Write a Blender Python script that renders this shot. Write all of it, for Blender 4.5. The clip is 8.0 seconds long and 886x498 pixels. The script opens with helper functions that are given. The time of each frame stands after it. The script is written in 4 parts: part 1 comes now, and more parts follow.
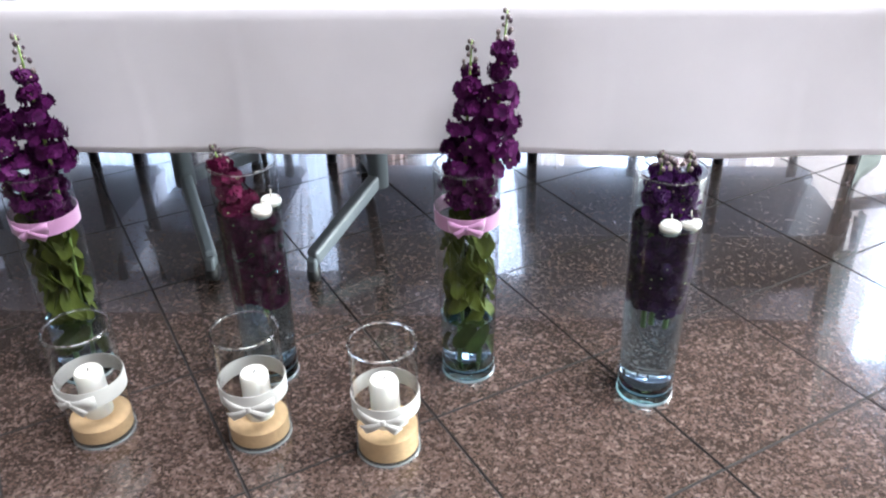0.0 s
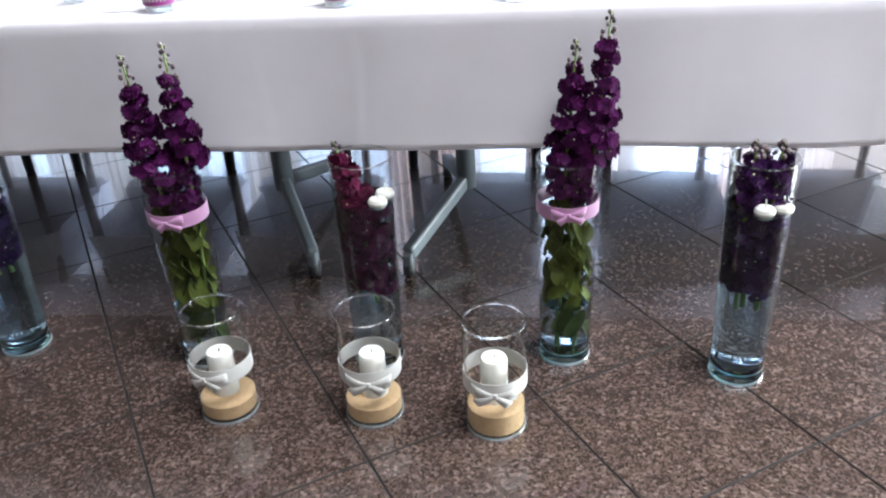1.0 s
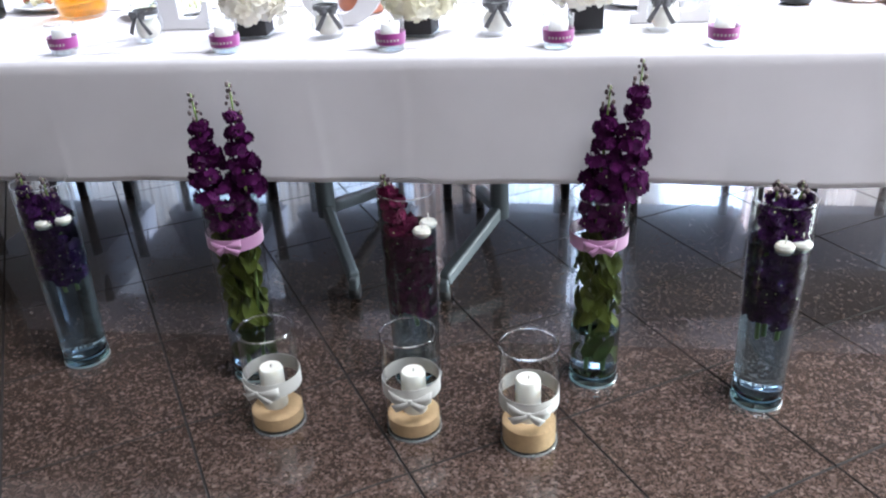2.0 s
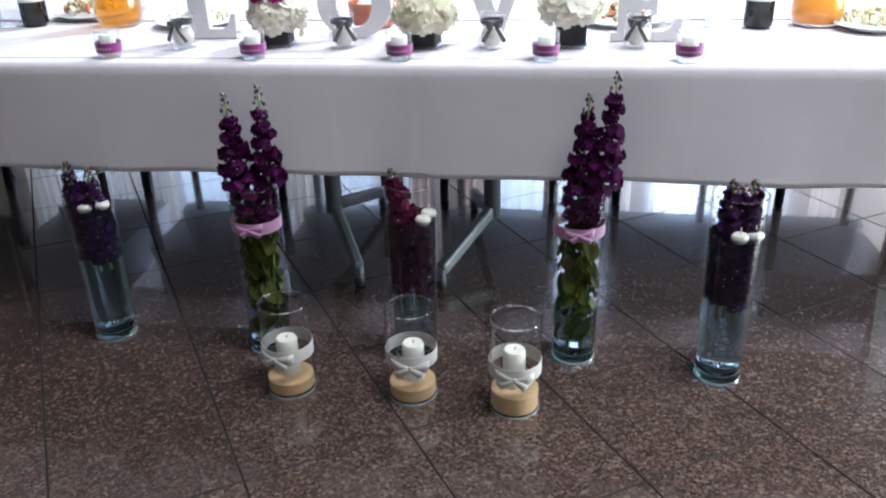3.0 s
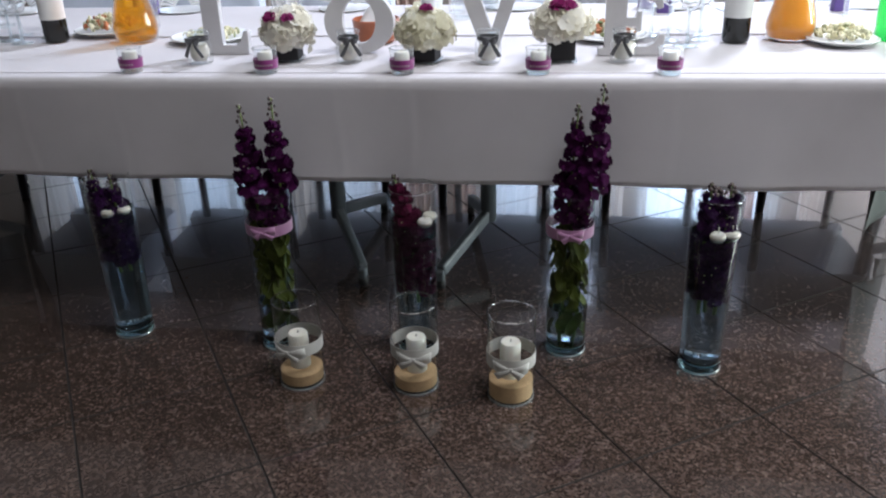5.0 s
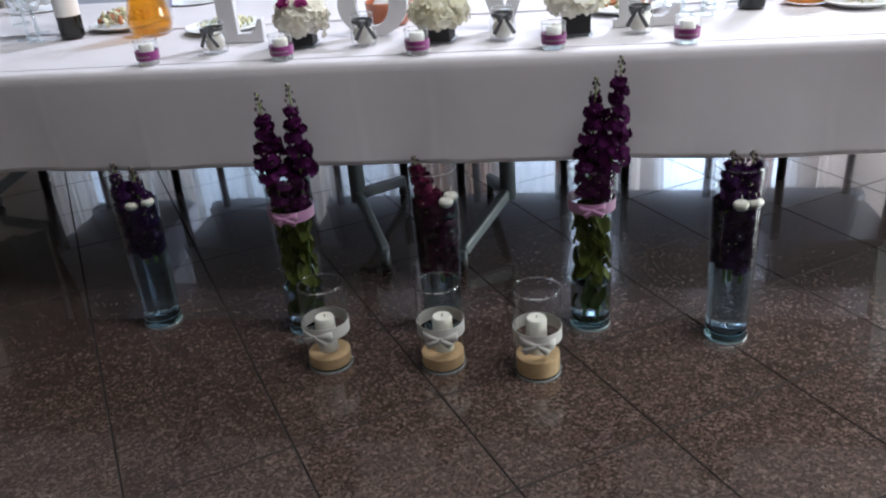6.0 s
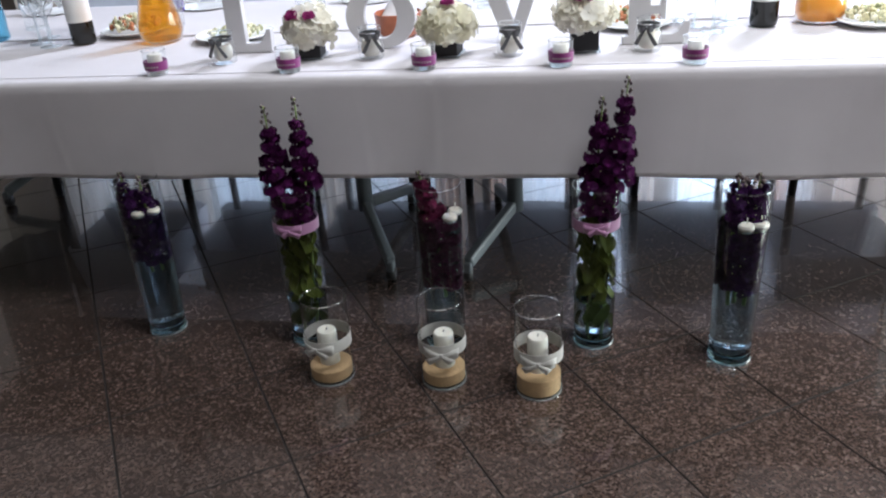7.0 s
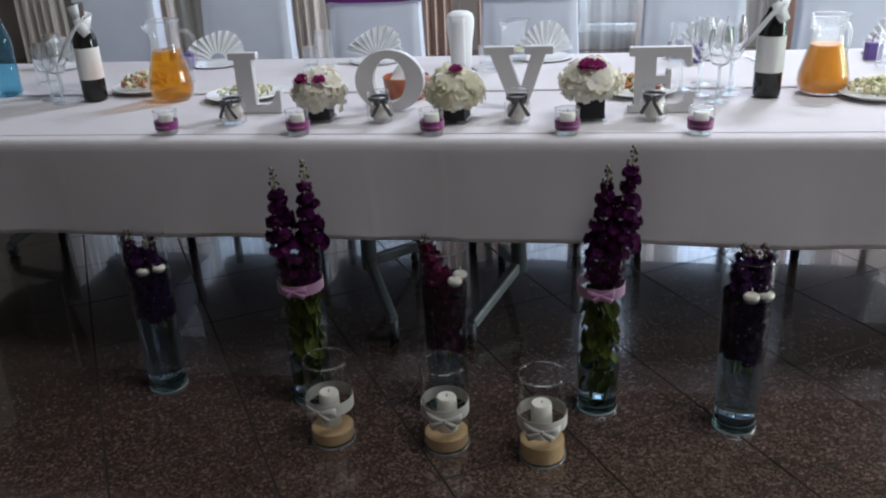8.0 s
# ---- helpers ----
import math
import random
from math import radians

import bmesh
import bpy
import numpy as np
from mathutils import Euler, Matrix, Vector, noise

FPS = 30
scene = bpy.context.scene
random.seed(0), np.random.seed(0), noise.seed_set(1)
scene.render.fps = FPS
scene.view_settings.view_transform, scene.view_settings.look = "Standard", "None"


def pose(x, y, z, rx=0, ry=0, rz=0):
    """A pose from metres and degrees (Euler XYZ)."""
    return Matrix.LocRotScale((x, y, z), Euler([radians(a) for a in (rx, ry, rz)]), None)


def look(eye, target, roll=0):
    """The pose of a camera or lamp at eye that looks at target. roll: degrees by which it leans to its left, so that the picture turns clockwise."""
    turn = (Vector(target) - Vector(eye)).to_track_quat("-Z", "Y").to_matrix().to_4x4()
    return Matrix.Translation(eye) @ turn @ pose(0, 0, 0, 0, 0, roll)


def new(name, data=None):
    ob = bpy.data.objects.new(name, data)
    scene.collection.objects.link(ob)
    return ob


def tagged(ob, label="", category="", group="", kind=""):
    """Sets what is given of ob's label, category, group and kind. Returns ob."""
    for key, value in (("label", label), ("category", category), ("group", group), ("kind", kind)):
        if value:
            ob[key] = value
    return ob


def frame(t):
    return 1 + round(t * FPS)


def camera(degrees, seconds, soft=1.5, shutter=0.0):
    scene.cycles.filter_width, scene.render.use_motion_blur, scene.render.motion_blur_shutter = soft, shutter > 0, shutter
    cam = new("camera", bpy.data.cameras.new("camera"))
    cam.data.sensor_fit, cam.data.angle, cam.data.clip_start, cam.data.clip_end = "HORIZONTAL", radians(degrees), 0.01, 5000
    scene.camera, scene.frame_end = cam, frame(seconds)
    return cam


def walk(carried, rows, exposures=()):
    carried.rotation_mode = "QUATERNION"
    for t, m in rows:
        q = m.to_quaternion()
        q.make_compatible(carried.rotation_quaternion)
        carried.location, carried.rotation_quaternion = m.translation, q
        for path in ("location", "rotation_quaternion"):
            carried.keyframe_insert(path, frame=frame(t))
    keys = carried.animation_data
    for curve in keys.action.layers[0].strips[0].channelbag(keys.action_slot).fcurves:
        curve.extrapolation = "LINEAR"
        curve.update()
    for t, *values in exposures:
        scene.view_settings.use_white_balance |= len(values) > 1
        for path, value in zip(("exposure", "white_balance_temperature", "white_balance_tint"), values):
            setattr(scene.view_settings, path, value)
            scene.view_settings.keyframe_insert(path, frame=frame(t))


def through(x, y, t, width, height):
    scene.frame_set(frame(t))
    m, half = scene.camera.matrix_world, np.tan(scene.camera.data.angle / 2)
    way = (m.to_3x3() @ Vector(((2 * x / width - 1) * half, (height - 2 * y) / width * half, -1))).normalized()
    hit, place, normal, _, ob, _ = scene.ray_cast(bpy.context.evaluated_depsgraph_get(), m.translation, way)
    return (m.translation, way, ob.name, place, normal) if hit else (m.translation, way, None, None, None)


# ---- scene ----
cam = camera(56.0, 8.0, soft=2.1)
PATH = [
    (0, (0.461, -1.423, 1.094), (0.351, 0.303, 0.09), -1.4),
    (0.5, (0.397, -1.5, 1.08), (0.262, 0.255, 0.131), -1.1),
    (1, (0.347, -1.561, 1.098), (0.137, 0.182, 0.141), -3.4),
    (1.5, (0.303, -1.62, 1.086), (0.032, 0.148, 0.19), -2.9),
    (1.7, (0.311, -1.63, 1.12), (0.049, 0.134, 0.216), -3.3),
    (2.8, (0.327, -1.87, 1.184), (0.092, -0.08, 0.324), -1.2),
    (3, (0.336, -1.915, 1.192), (0.096, -0.123, 0.335), -1.5),
    (3.5, (0.346, -2.011, 1.199), (0.12, -0.207, 0.367), -1.7),
    (4, (0.345, -2.081, 1.217), (0.112, -0.264, 0.415), -1.5),
    (5.5, (0.333, -2.056, 1.236), (0.112, -0.264, 0.377), -1.8),
    (6, (0.326, -2.074, 1.229), (0.058, -0.293, 0.359), -4.4),
    (6.5, (0.349, -2.065, 1.252), (0.064, -0.294, 0.367), -4.5),
    (7, (0.357, -2.044, 1.275), (0.053, -0.274, 0.396), -3.8),
    (7.5, (0.34, -2.046, 1.292), (0.052, -0.259, 0.443), -2.9),
    (8, (0.341, -2.032, 1.314), (0.038, -0.213, 0.539), -2.7),
]
EXPOSURES = [(0, 1.22, 6120, 22), (0.5, 1.22, 6100, 22), (1.0, 0.9, 6050, 21), (1.5, 0.8, 6000, 21), (3.0, 0.13, 6010, 21), (3.5, 0.0, 6030, 21), (4.2, -0.5, 6100, 21), (5.5, -0.64, 6290, 21), (6.5, -0.36, 6270, 21), (7, -0.38, 6260, 21), (7.5, -0.75, 6250, 19), (8, -1.2, 6350, 20)]
walk(cam, [(t, look(eye, target, roll)) for t, eye, target, roll in PATH], EXPOSURES)

# ---------------------------------------------------------------- daylight
ROOM_X0, ROOM_X1, ROOM_Y0, ROOM_Y1, ROOM_H = -6.0, 6.0, -6.0, 5.8, 5.0
WIN_W, WIN_Z1 = 1.25, 4.6
WIN_X = [-4.3, -2.9, -1.35, 0.42, 1.95, 4.85]
SILLS = [0.95, 0.95, 0.95, 0.12, 0.95, 0.95]
GLARE = [13, 12, 10, 17, 43, 36]

sky_world = bpy.data.worlds.new("daylight")
scene.world = sky_world
sky_world.use_nodes = True
wn = sky_world.node_tree.nodes
sky = wn.new("ShaderNodeTexSky")
sky.sky_type = "NISHITA"
sky.sun_disc = False
sky.sun_elevation, sky.sun_rotation = radians(40), radians(6)
wn["Background"].inputs["Strength"].default_value = 0.1
sky_world.node_tree.links.new(sky.outputs[0], wn["Background"].inputs["Color"])


def daylight_lamp(x, y, z, w, h, watts, turn, colour):
    lamp = bpy.data.lights.new("daylight_area", "AREA")
    lamp.shape, lamp.size, lamp.size_y = "RECTANGLE", w, h
    lamp.energy, lamp.color = watts, colour
    ob = new("daylight_area", lamp)
    ob.matrix_world = pose(x, y, z, 90, 0, turn)
    return ob


for wx, sill, glare in zip(WIN_X, SILLS, GLARE):
    daylight_lamp(wx, ROOM_Y1 + 0.24, (sill + WIN_Z1) / 2, WIN_W, WIN_Z1 - sill, glare * WIN_W * (WIN_Z1 - sill), 180, (0.54, 0.77, 1.0))
# two unseen fill lamps added above the ceiling: one over the seats behind the table, one over the free floor before it
ROOF_FILLS = [(2.7, 4.6, 1.5, 0.8, 2500, (0.82, 0.91, 1.0)), (2.05, -1.1, 2.6, 2.0, 480, (0.95, 1.0, 0.965))]
for rx, ry, rw, rl, watts, tone in ROOF_FILLS:
    daylight_lamp(rx, ry, ROOM_H + 0.22, rw, rl, watts, 0, tone).matrix_world = pose(rx, ry, ROOM_H + 0.22)
# an unseen, faintly green fill lamp added in the side wall, beyond the table's end
SIDE_Y, SIDE_W, SIDE_Z0, SIDE_Z1 = 1.0, 2.6, 0.02, 2.4
daylight_lamp(ROOM_X1 + 0.24, SIDE_Y, (SIDE_Z0 + SIDE_Z1) / 2, SIDE_W, SIDE_Z1 - SIDE_Z0, 950, 90, (0.88, 1.0, 0.90))


# ---------------------------------------------------------------- materials
def shader(name):
    m = bpy.data.materials.new(name)
    m.use_nodes = True
    t = m.node_tree
    return m, t, t.nodes["Principled BSDF"], t.nodes["Material Output"]


def ramp(t, fac, stops):
    r = t.nodes.new("ShaderNodeValToRGB")
    els = r.color_ramp.elements
    while len(els) < len(stops):
        els.new(0.5)
    for e, (p, c) in zip(els, stops):
        e.position, e.color = p, (*c, 1)
    t.links.new(fac, r.inputs[0])
    return r.outputs[0]


def tex_noise(t, vec, scale, detail=3.0, rough=0.5):
    n = t.nodes.new("ShaderNodeTexNoise")
    n.inputs["Scale"].default_value, n.inputs["Detail"].default_value = scale, detail
    n.inputs["Roughness"].default_value = rough
    t.links.new(vec, n.inputs["Vector"])
    return n.outputs["Fac"]


def bump(t, fac, strength, distance, b):
    n = t.nodes.new("ShaderNodeBump")
    n.inputs["Strength"].default_value, n.inputs["Distance"].default_value = strength, distance
    t.links.new(fac, n.inputs["Height"])
    t.links.new(n.outputs[0], b.inputs["Normal"])
    return n


def mixed(t, fac, a, b, mode="MIX"):
    n = t.nodes.new("ShaderNodeMix")
    n.data_type, n.blend_type = "RGBA", mode
    for sock, v in ((n.inputs[0], fac), (n.inputs[6], a), (n.inputs[7], b)):
        if isinstance(v, (int, float)):
            sock.default_value = v
        elif isinstance(v, tuple):
            sock.default_value = (*v, 1)
        else:
            t.links.new(v, sock)
    return n.outputs[2]


def plain(name, colour, rough=0.5, metal=0.0, vary=0.12, scale=40.0, bump_by=0.0, sheen=0.0, sub=0.0):
    """A painted, waxed, woven or metal surface with fine and coarse variation."""
    m, t, b, out = shader(name)
    geo = t.nodes.new("ShaderNodeNewGeometry").outputs["Position"]
    fine, coarse = tex_noise(t, geo, scale), tex_noise(t, geo, scale * 0.12)
    lo, hi = tuple(c * (1 - vary) for c in colour), tuple(min(1, c * (1 + vary)) for c in colour)
    c1 = ramp(t, fine, [(0.3, lo), (0.7, hi)])
    c2 = ramp(t, coarse, [(0.3, lo), (0.7, hi)])
    t.links.new(mixed(t, 0.5, c1, c2), b.inputs["Base Color"])
    b.inputs["Roughness"].default_value, b.inputs["Metallic"].default_value = rough, metal
    b.inputs["Sheen Weight"].default_value = sheen
    b.inputs["Subsurface Weight"].default_value = sub
    if sub:
        b.inputs["Subsurface Radius"].default_value = (0.02, 0.015, 0.01)
    if bump_by:
        bump(t, fine, bump_by, 0.002, b)
    return m


def thin_glass(name, tint, gloss=0.02, ior=1.45, f=1.0, glow_through=0.0, edge=0.9, fall=3.2):
    m, t, b, out = shader(name)
    t.nodes.remove(b)
    tr, gl = t.nodes.new("ShaderNodeBsdfTransparent"), t.nodes.new("ShaderNodeBsdfGlossy")
    tr.inputs[0].default_value = (*tint, 1)
    gl.inputs["Roughness"].default_value = gloss
    lw, mx = t.nodes.new("ShaderNodeLayerWeight"), t.nodes.new("ShaderNodeMixShader")
    lw.inputs["Blend"].default_value = 0.5
    power, gain = t.nodes.new("ShaderNodeMath"), t.nodes.new("ShaderNodeMath")
    power.operation, gain.operation = "POWER", "MULTIPLY_ADD"
    power.inputs[1].default_value = fall
    f0 = ((ior - 1) / (ior + 1)) ** 2
    gain.inputs[1].default_value, gain.inputs[2].default_value = edge, f0 * f
    t.links.new(lw.outputs["Facing"], power.inputs[0])
    t.links.new(power.outputs[0], gain.inputs[0])
    t.links.new(gain.outputs[0], mx.inputs[0])
    body = tr
    if glow_through:
        tl, body = t.nodes.new("ShaderNodeBsdfTranslucent"), t.nodes.new("ShaderNodeMixShader")
        tl.inputs[0].default_value, body.inputs[0].default_value = (*tint, 1), glow_through
        t.links.new(tr.outputs[0], body.inputs[1])
        t.links.new(tl.outputs[0], body.inputs[2])
    t.links.new(body.outputs[0], mx.inputs[1])
    t.links.new(gl.outputs[0], mx.inputs[2])
    t.links.new(mx.outputs[0], out.inputs["Surface"])
    return m


def solid_glass(name, tint, ior=1.5, rough=0.0):
    m, t, b, out = shader(name)
    b.inputs["Base Color"].default_value = (*tint, 1)
    b.inputs["Transmission Weight"].default_value = 1.0
    b.inputs["IOR"].default_value, b.inputs["Roughness"].default_value = ior, rough
    return m


def granite():
    """Polished brown-pink granite: pale and dark crystals of 5 to 12 mm in a middle-toned ground."""
    m, t, b, out = shader("polished_granite")
    geo = t.nodes.new("ShaderNodeNewGeometry").outputs["Position"]
    info = t.nodes.new("ShaderNodeObjectInfo")
    off = t.nodes.new("ShaderNodeVectorMath")
    off.operation = "MULTIPLY_ADD"
    t.links.new(info.outputs["Random"], off.inputs[0])
    off.inputs[1].default_value = (37.0, 19.0, 11.0)
    t.links.new(geo, off.inputs[2])
    warp = t.nodes.new("ShaderNodeTexNoise")
    warp.inputs["Scale"].default_value, warp.inputs["Detail"].default_value = 120.0, 2.0
    t.links.new(off.outputs[0], warp.inputs["Vector"])
    bent = t.nodes.new("ShaderNodeVectorMath")
    bent.operation = "MULTIPLY_ADD"
    t.links.new(warp.outputs["Color"], bent.inputs[0])
    bent.inputs[1].default_value = (0.008, 0.008, 0.008)
    t.links.new(off.outputs[0], bent.inputs[2])

    def crystals(scale):
        v = t.nodes.new("ShaderNodeTexVoronoi")
        v.inputs["Scale"].default_value = scale
        t.links.new(bent.outputs[0], v.inputs["Vector"])
        sep = t.nodes.new("ShaderNodeSeparateColor")
        t.links.new(v.outputs["Color"], sep.inputs[0])
        return sep.outputs
    big, small = crystals(160.0), crystals(330.0)
    ground = ramp(t, big[0], [(0.0, (0.021, 0.0165, 0.0135)), (0.3, (0.033, 0.0255, 0.021)), (0.6, (0.057, 0.0445, 0.0375)), (0.85, (0.100, 0.0855, 0.076)), (1.0, (0.185, 0.168, 0.154))])
    flecks = ramp(t, small[1], [(0.0, (0.022, 0.017, 0.014)), (0.35, (0.039, 0.030, 0.025)), (0.75, (0.078, 0.061, 0.051)), (1.0, (0.165, 0.148, 0.135))])
    clouds = tex_noise(t, off.outputs[0], 16.0, 4.0, 0.6)
    tone = ramp(t, clouds, [(0.3, (0.71, 0.615, 0.60)), (0.7, (1.08, 0.925, 0.885))])
    per = ramp(t, info.outputs["Random"], [(0.0, (0.93, 0.88, 0.87)), (1.0, (1.12, 1.05, 1.03))])
    c = mixed(t, 1.0, mixed(t, 1.0, mixed(t, 0.42, ground, flecks), tone, "MULTIPLY"), per, "MULTIPLY")
    t.links.new(c, b.inputs["Base Color"])
    smear = tex_noise(t, geo, 3.0, 5.0, 0.6)
    rough = t.nodes.new("ShaderNodeMapRange")
    rough.inputs["To Min"].default_value, rough.inputs["To Max"].default_value = 0.17, 0.26
    t.links.new(smear, rough.inputs[0])
    t.links.new(rough.outputs[0], b.inputs["Roughness"])
    b.inputs["IOR"].default_value = 1.45
    b.inputs["Coat Weight"].default_value, b.inputs["Coat IOR"].default_value = 1.0, 1.45
    b.inputs["Coat Roughness"].default_value = 0.02
    bump(t, clouds, 0.015, 0.001, b)
    return m


def linen(name, colour, see_through):
    m, t, b, out = shader(name)
    geo = t.nodes.new("ShaderNodeNewGeometry").outputs["Position"]
    weave = tex_noise(t, geo, 900.0, 2.0)
    crumple = tex_noise(t, geo, 9.0, 5.0, 0.55)
    lo = tuple(c * 0.94 for c in colour)
    t.links.new(ramp(t, crumple, [(0.3, lo), (0.7, colour)]), b.inputs["Base Color"])
    b.inputs["Roughness"].default_value = 0.85
    b.inputs["Specular IOR Level"].default_value = 0.25
    h = mixed(t, 0.25, crumple, weave)
    bump(t, h, 0.35, 0.006, b)
    tl, mx = t.nodes.new("ShaderNodeBsdfTranslucent"), t.nodes.new("ShaderNodeMixShader")
    tl.inputs[0].default_value = (*colour, 1)
    mx.inputs[0].default_value = see_through
    t.links.new(b.outputs[0], mx.inputs[1])
    t.links.new(tl.outputs[0], mx.inputs[2])
    t.links.new(mx.outputs[0], out.inputs["Surface"])
    return m


def petals(name, dark, light, scale=120.0, through=0.08):
    m, t, b, out = shader(name)
    geo = t.nodes.new("ShaderNodeNewGeometry")
    n = tex_noise(t, geo.outputs["Position"], scale, 3.0)
    c1 = ramp(t, n, [(0.3, dark), (0.72, light)])
    c2 = ramp(t, geo.outputs["Random Per Island"], [(0.0, dark), (0.6, light), (1.0, tuple(min(1, c * 1.35) for c in light))])
    t.links.new(mixed(t, 0.6, c1, c2), b.inputs["Base Color"])
    b.inputs["Roughness"].default_value = 0.65
    b.inputs["Specular IOR Level"].default_value = 0.15
    tl, mx = t.nodes.new("ShaderNodeBsdfTranslucent"), t.nodes.new("ShaderNodeMixShader")
    tl.inputs[0].default_value = (*light, 1)
    mx.inputs[0].default_value = through
    t.links.new(b.outputs[0], mx.inputs[1])
    t.links.new(tl.outputs[0], mx.inputs[2])
    t.links.new(mx.outputs[0], out.inputs["Surface"])
    return m


def sheer(name, colour, holes):
    m, t, b, out = shader(name)
    t.nodes.remove(b)
    tl, tr = t.nodes.new("ShaderNodeBsdfTranslucent"), t.nodes.new("ShaderNodeBsdfTransparent")
    df = t.nodes.new("ShaderNodeBsdfDiffuse")
    a, c = t.nodes.new("ShaderNodeMixShader"), t.nodes.new("ShaderNodeMixShader")
    tl.inputs[0].default_value = df.inputs[0].default_value = (*colour, 1)
    a.inputs[0].default_value, c.inputs[0].default_value = 0.4, holes
    t.links.new(tl.outputs[0], a.inputs[1])
    t.links.new(df.outputs[0], a.inputs[2])
    t.links.new(a.outputs[0], c.inputs[1])
    t.links.new(tr.outputs[0], c.inputs[2])
    t.links.new(c.outputs[0], out.inputs["Surface"])
    return m


GRANITE = granite()
GROUT = plain("grout", (0.017, 0.014, 0.0125), 0.9)
WALL = plain("wall_plaster", (0.28, 0.25, 0.225), 0.85, vary=0.05, scale=12, bump_by=0.1)
CEILING = plain("ceiling_paint", (0.36, 0.35, 0.335), 0.9, vary=0.04, scale=10)
FRAME = plain("window_frame_paint", (0.75, 0.75, 0.74), 0.4, vary=0.05)
PANE = thin_glass("window_pane", (0.97, 0.98, 0.98))
SHEER = sheer("sheer_voile", (0.75, 0.75, 0.75), 0.5)
DRAPE = linen("beige_rose_drape", (0.92, 0.86, 0.82), 0.6)
DRAPE_DARK = linen("brown_striped_drape", (0.60, 0.44, 0.38), 0.3)
CLOTH = linen("white_table_linen", (0.84, 0.81, 0.825), 0.38)
COVER = linen("white_chair_cover", (0.72, 0.77, 0.86), 0.1)
# darkness under the table's ends, put into the colour of an added sheet
DARK_SHEET = linen("dark_grey_green_sheet", (0.09, 0.10, 0.095), 0.04)
SASH = linen("purple_sash", (0.17, 0.04, 0.24), 0.1)
NAPKIN = linen("white_napkin_paper", (0.85, 0.86, 0.87), 0.3)
STEEL = plain("grey_powder_coated_steel", (0.115, 0.132, 0.145), 0.5, metal=0.0, vary=0.06)
RUBBER = plain("black_rubber", (0.015, 0.015, 0.016), 0.55)
BLACK_LEG = plain("black_lacquered_metal", (0.012, 0.012, 0.014), 0.3)
WOOD_TOP = plain("dark_chipboard", (0.09, 0.065, 0.05), 0.45, vary=0.15, scale=25)
VASE_GLASS = thin_glass("clear_vase_glass", (0.97, 0.98, 0.98), f=0.5, edge=0.95, fall=3.3)
FINE_GLASS = thin_glass("fine_clear_glass", (0.97, 0.98, 0.985), edge=1.0, glow_through=0.12)
SHELL_GLASS = solid_glass("blown_glass_wall", (0.985, 0.995, 0.995), 1.5)
RIM_GLASS = solid_glass("polished_rim_glass", (0.97, 0.99, 0.99), 1.5)
BASE_GLASS = thin_glass("thick_base_glass", (0.95, 0.98, 0.985), edge=1.0, glow_through=0.25)
FOOT_GLASS = solid_glass("thick_vase_foot_glass", (0.42, 0.76, 0.84), 1.52)
WATER = solid_glass("still_water", (0.44, 0.64, 0.77), 1.33)
# whitish translucent rings stand in for light refracted bright at the glass feet
GLINT_RING = thin_glass("foot_glint_glass", (0.95, 0.99, 1.0), edge=1.0, glow_through=0.75, fall=1.5)
EYE = plain("pale_green_flower_eye", (0.42, 0.40, 0.24), 0.6)
JUG_WATER = thin_glass("jug_water", (0.95, 0.97, 0.98), ior=1.33, f=0.3)
SAND = plain("golden_sand", (0.47, 0.31, 0.165), 0.95, vary=0.2, scale=900, bump_by=0.5)
WAX = plain("white_wax", (0.66, 0.635, 0.57), 0.5, vary=0.03, sub=0.25)
WICK = plain("wick", (0.05, 0.045, 0.04), 0.9)
SATIN = plain("white_satin_ribbon", (0.41, 0.395, 0.365), 0.45, vary=0.04, sheen=0.4)
PINK = plain("lilac_pink_ribbon", (0.36, 0.17, 0.30), 0.5, vary=0.08, sheen=0.3)
MAUVE = plain("purple_ribbon", (0.24, 0.02, 0.17), 0.5, vary=0.15, sheen=0.3)
SILVER_RIBBON = plain("dark_grey_satin_ribbon", (0.07, 0.07, 0.075), 0.4, vary=0.1, sheen=0.3)
PLUM = petals("plum_stock_petals", (0.020, 0.0013, 0.021), (0.077, 0.006, 0.067))
WINE_RED = petals("wine_red_stock_petals", (0.036, 0.002, 0.015), (0.105, 0.007, 0.038))
VIOLET = petals("deep_violet_stock_petals", (0.010, 0.001, 0.018), (0.038, 0.0045, 0.058))
BUD = petals("dull_mauve_buds", (0.045, 0.024, 0.045), (0.15, 0.12, 0.11))
LEAF = petals("stock_leaf", (0.022, 0.034, 0.004), (0.075, 0.095, 0.012), 60)
STEM = plain("green_stem", (0.13, 0.2, 0.045), 0.55)
IVORY = petals("ivory_hydrangea_petals", (0.70, 0.65, 0.52), (0.88, 0.85, 0.76), 80, 0.35)
CARNATION = petals("purple_red_carnation", (0.10, 0.006, 0.05), (0.28, 0.02, 0.13))
BLACK_FOAM = plain("black_pot_lining", (0.01, 0.01, 0.012), 0.6)
LETTER = plain("white_painted_mdf", (0.54, 0.525, 0.53), 0.45, vary=0.04, scale=30)
BOTTLE = plain("dark_wine_glass", (0.008, 0.009, 0.008), 0.06, vary=0.05)
LABEL = plain("pale_paper_label", (0.68, 0.68, 0.66), 0.7, vary=0.05)
FOIL = plain("dark_capsule_foil", (0.05, 0.03, 0.03), 0.35, metal=0.4)
JUICE_AMBER = thin_glass("amber_apple_juice", (0.95, 0.58, 0.07), ior=1.33, glow_through=0.14)
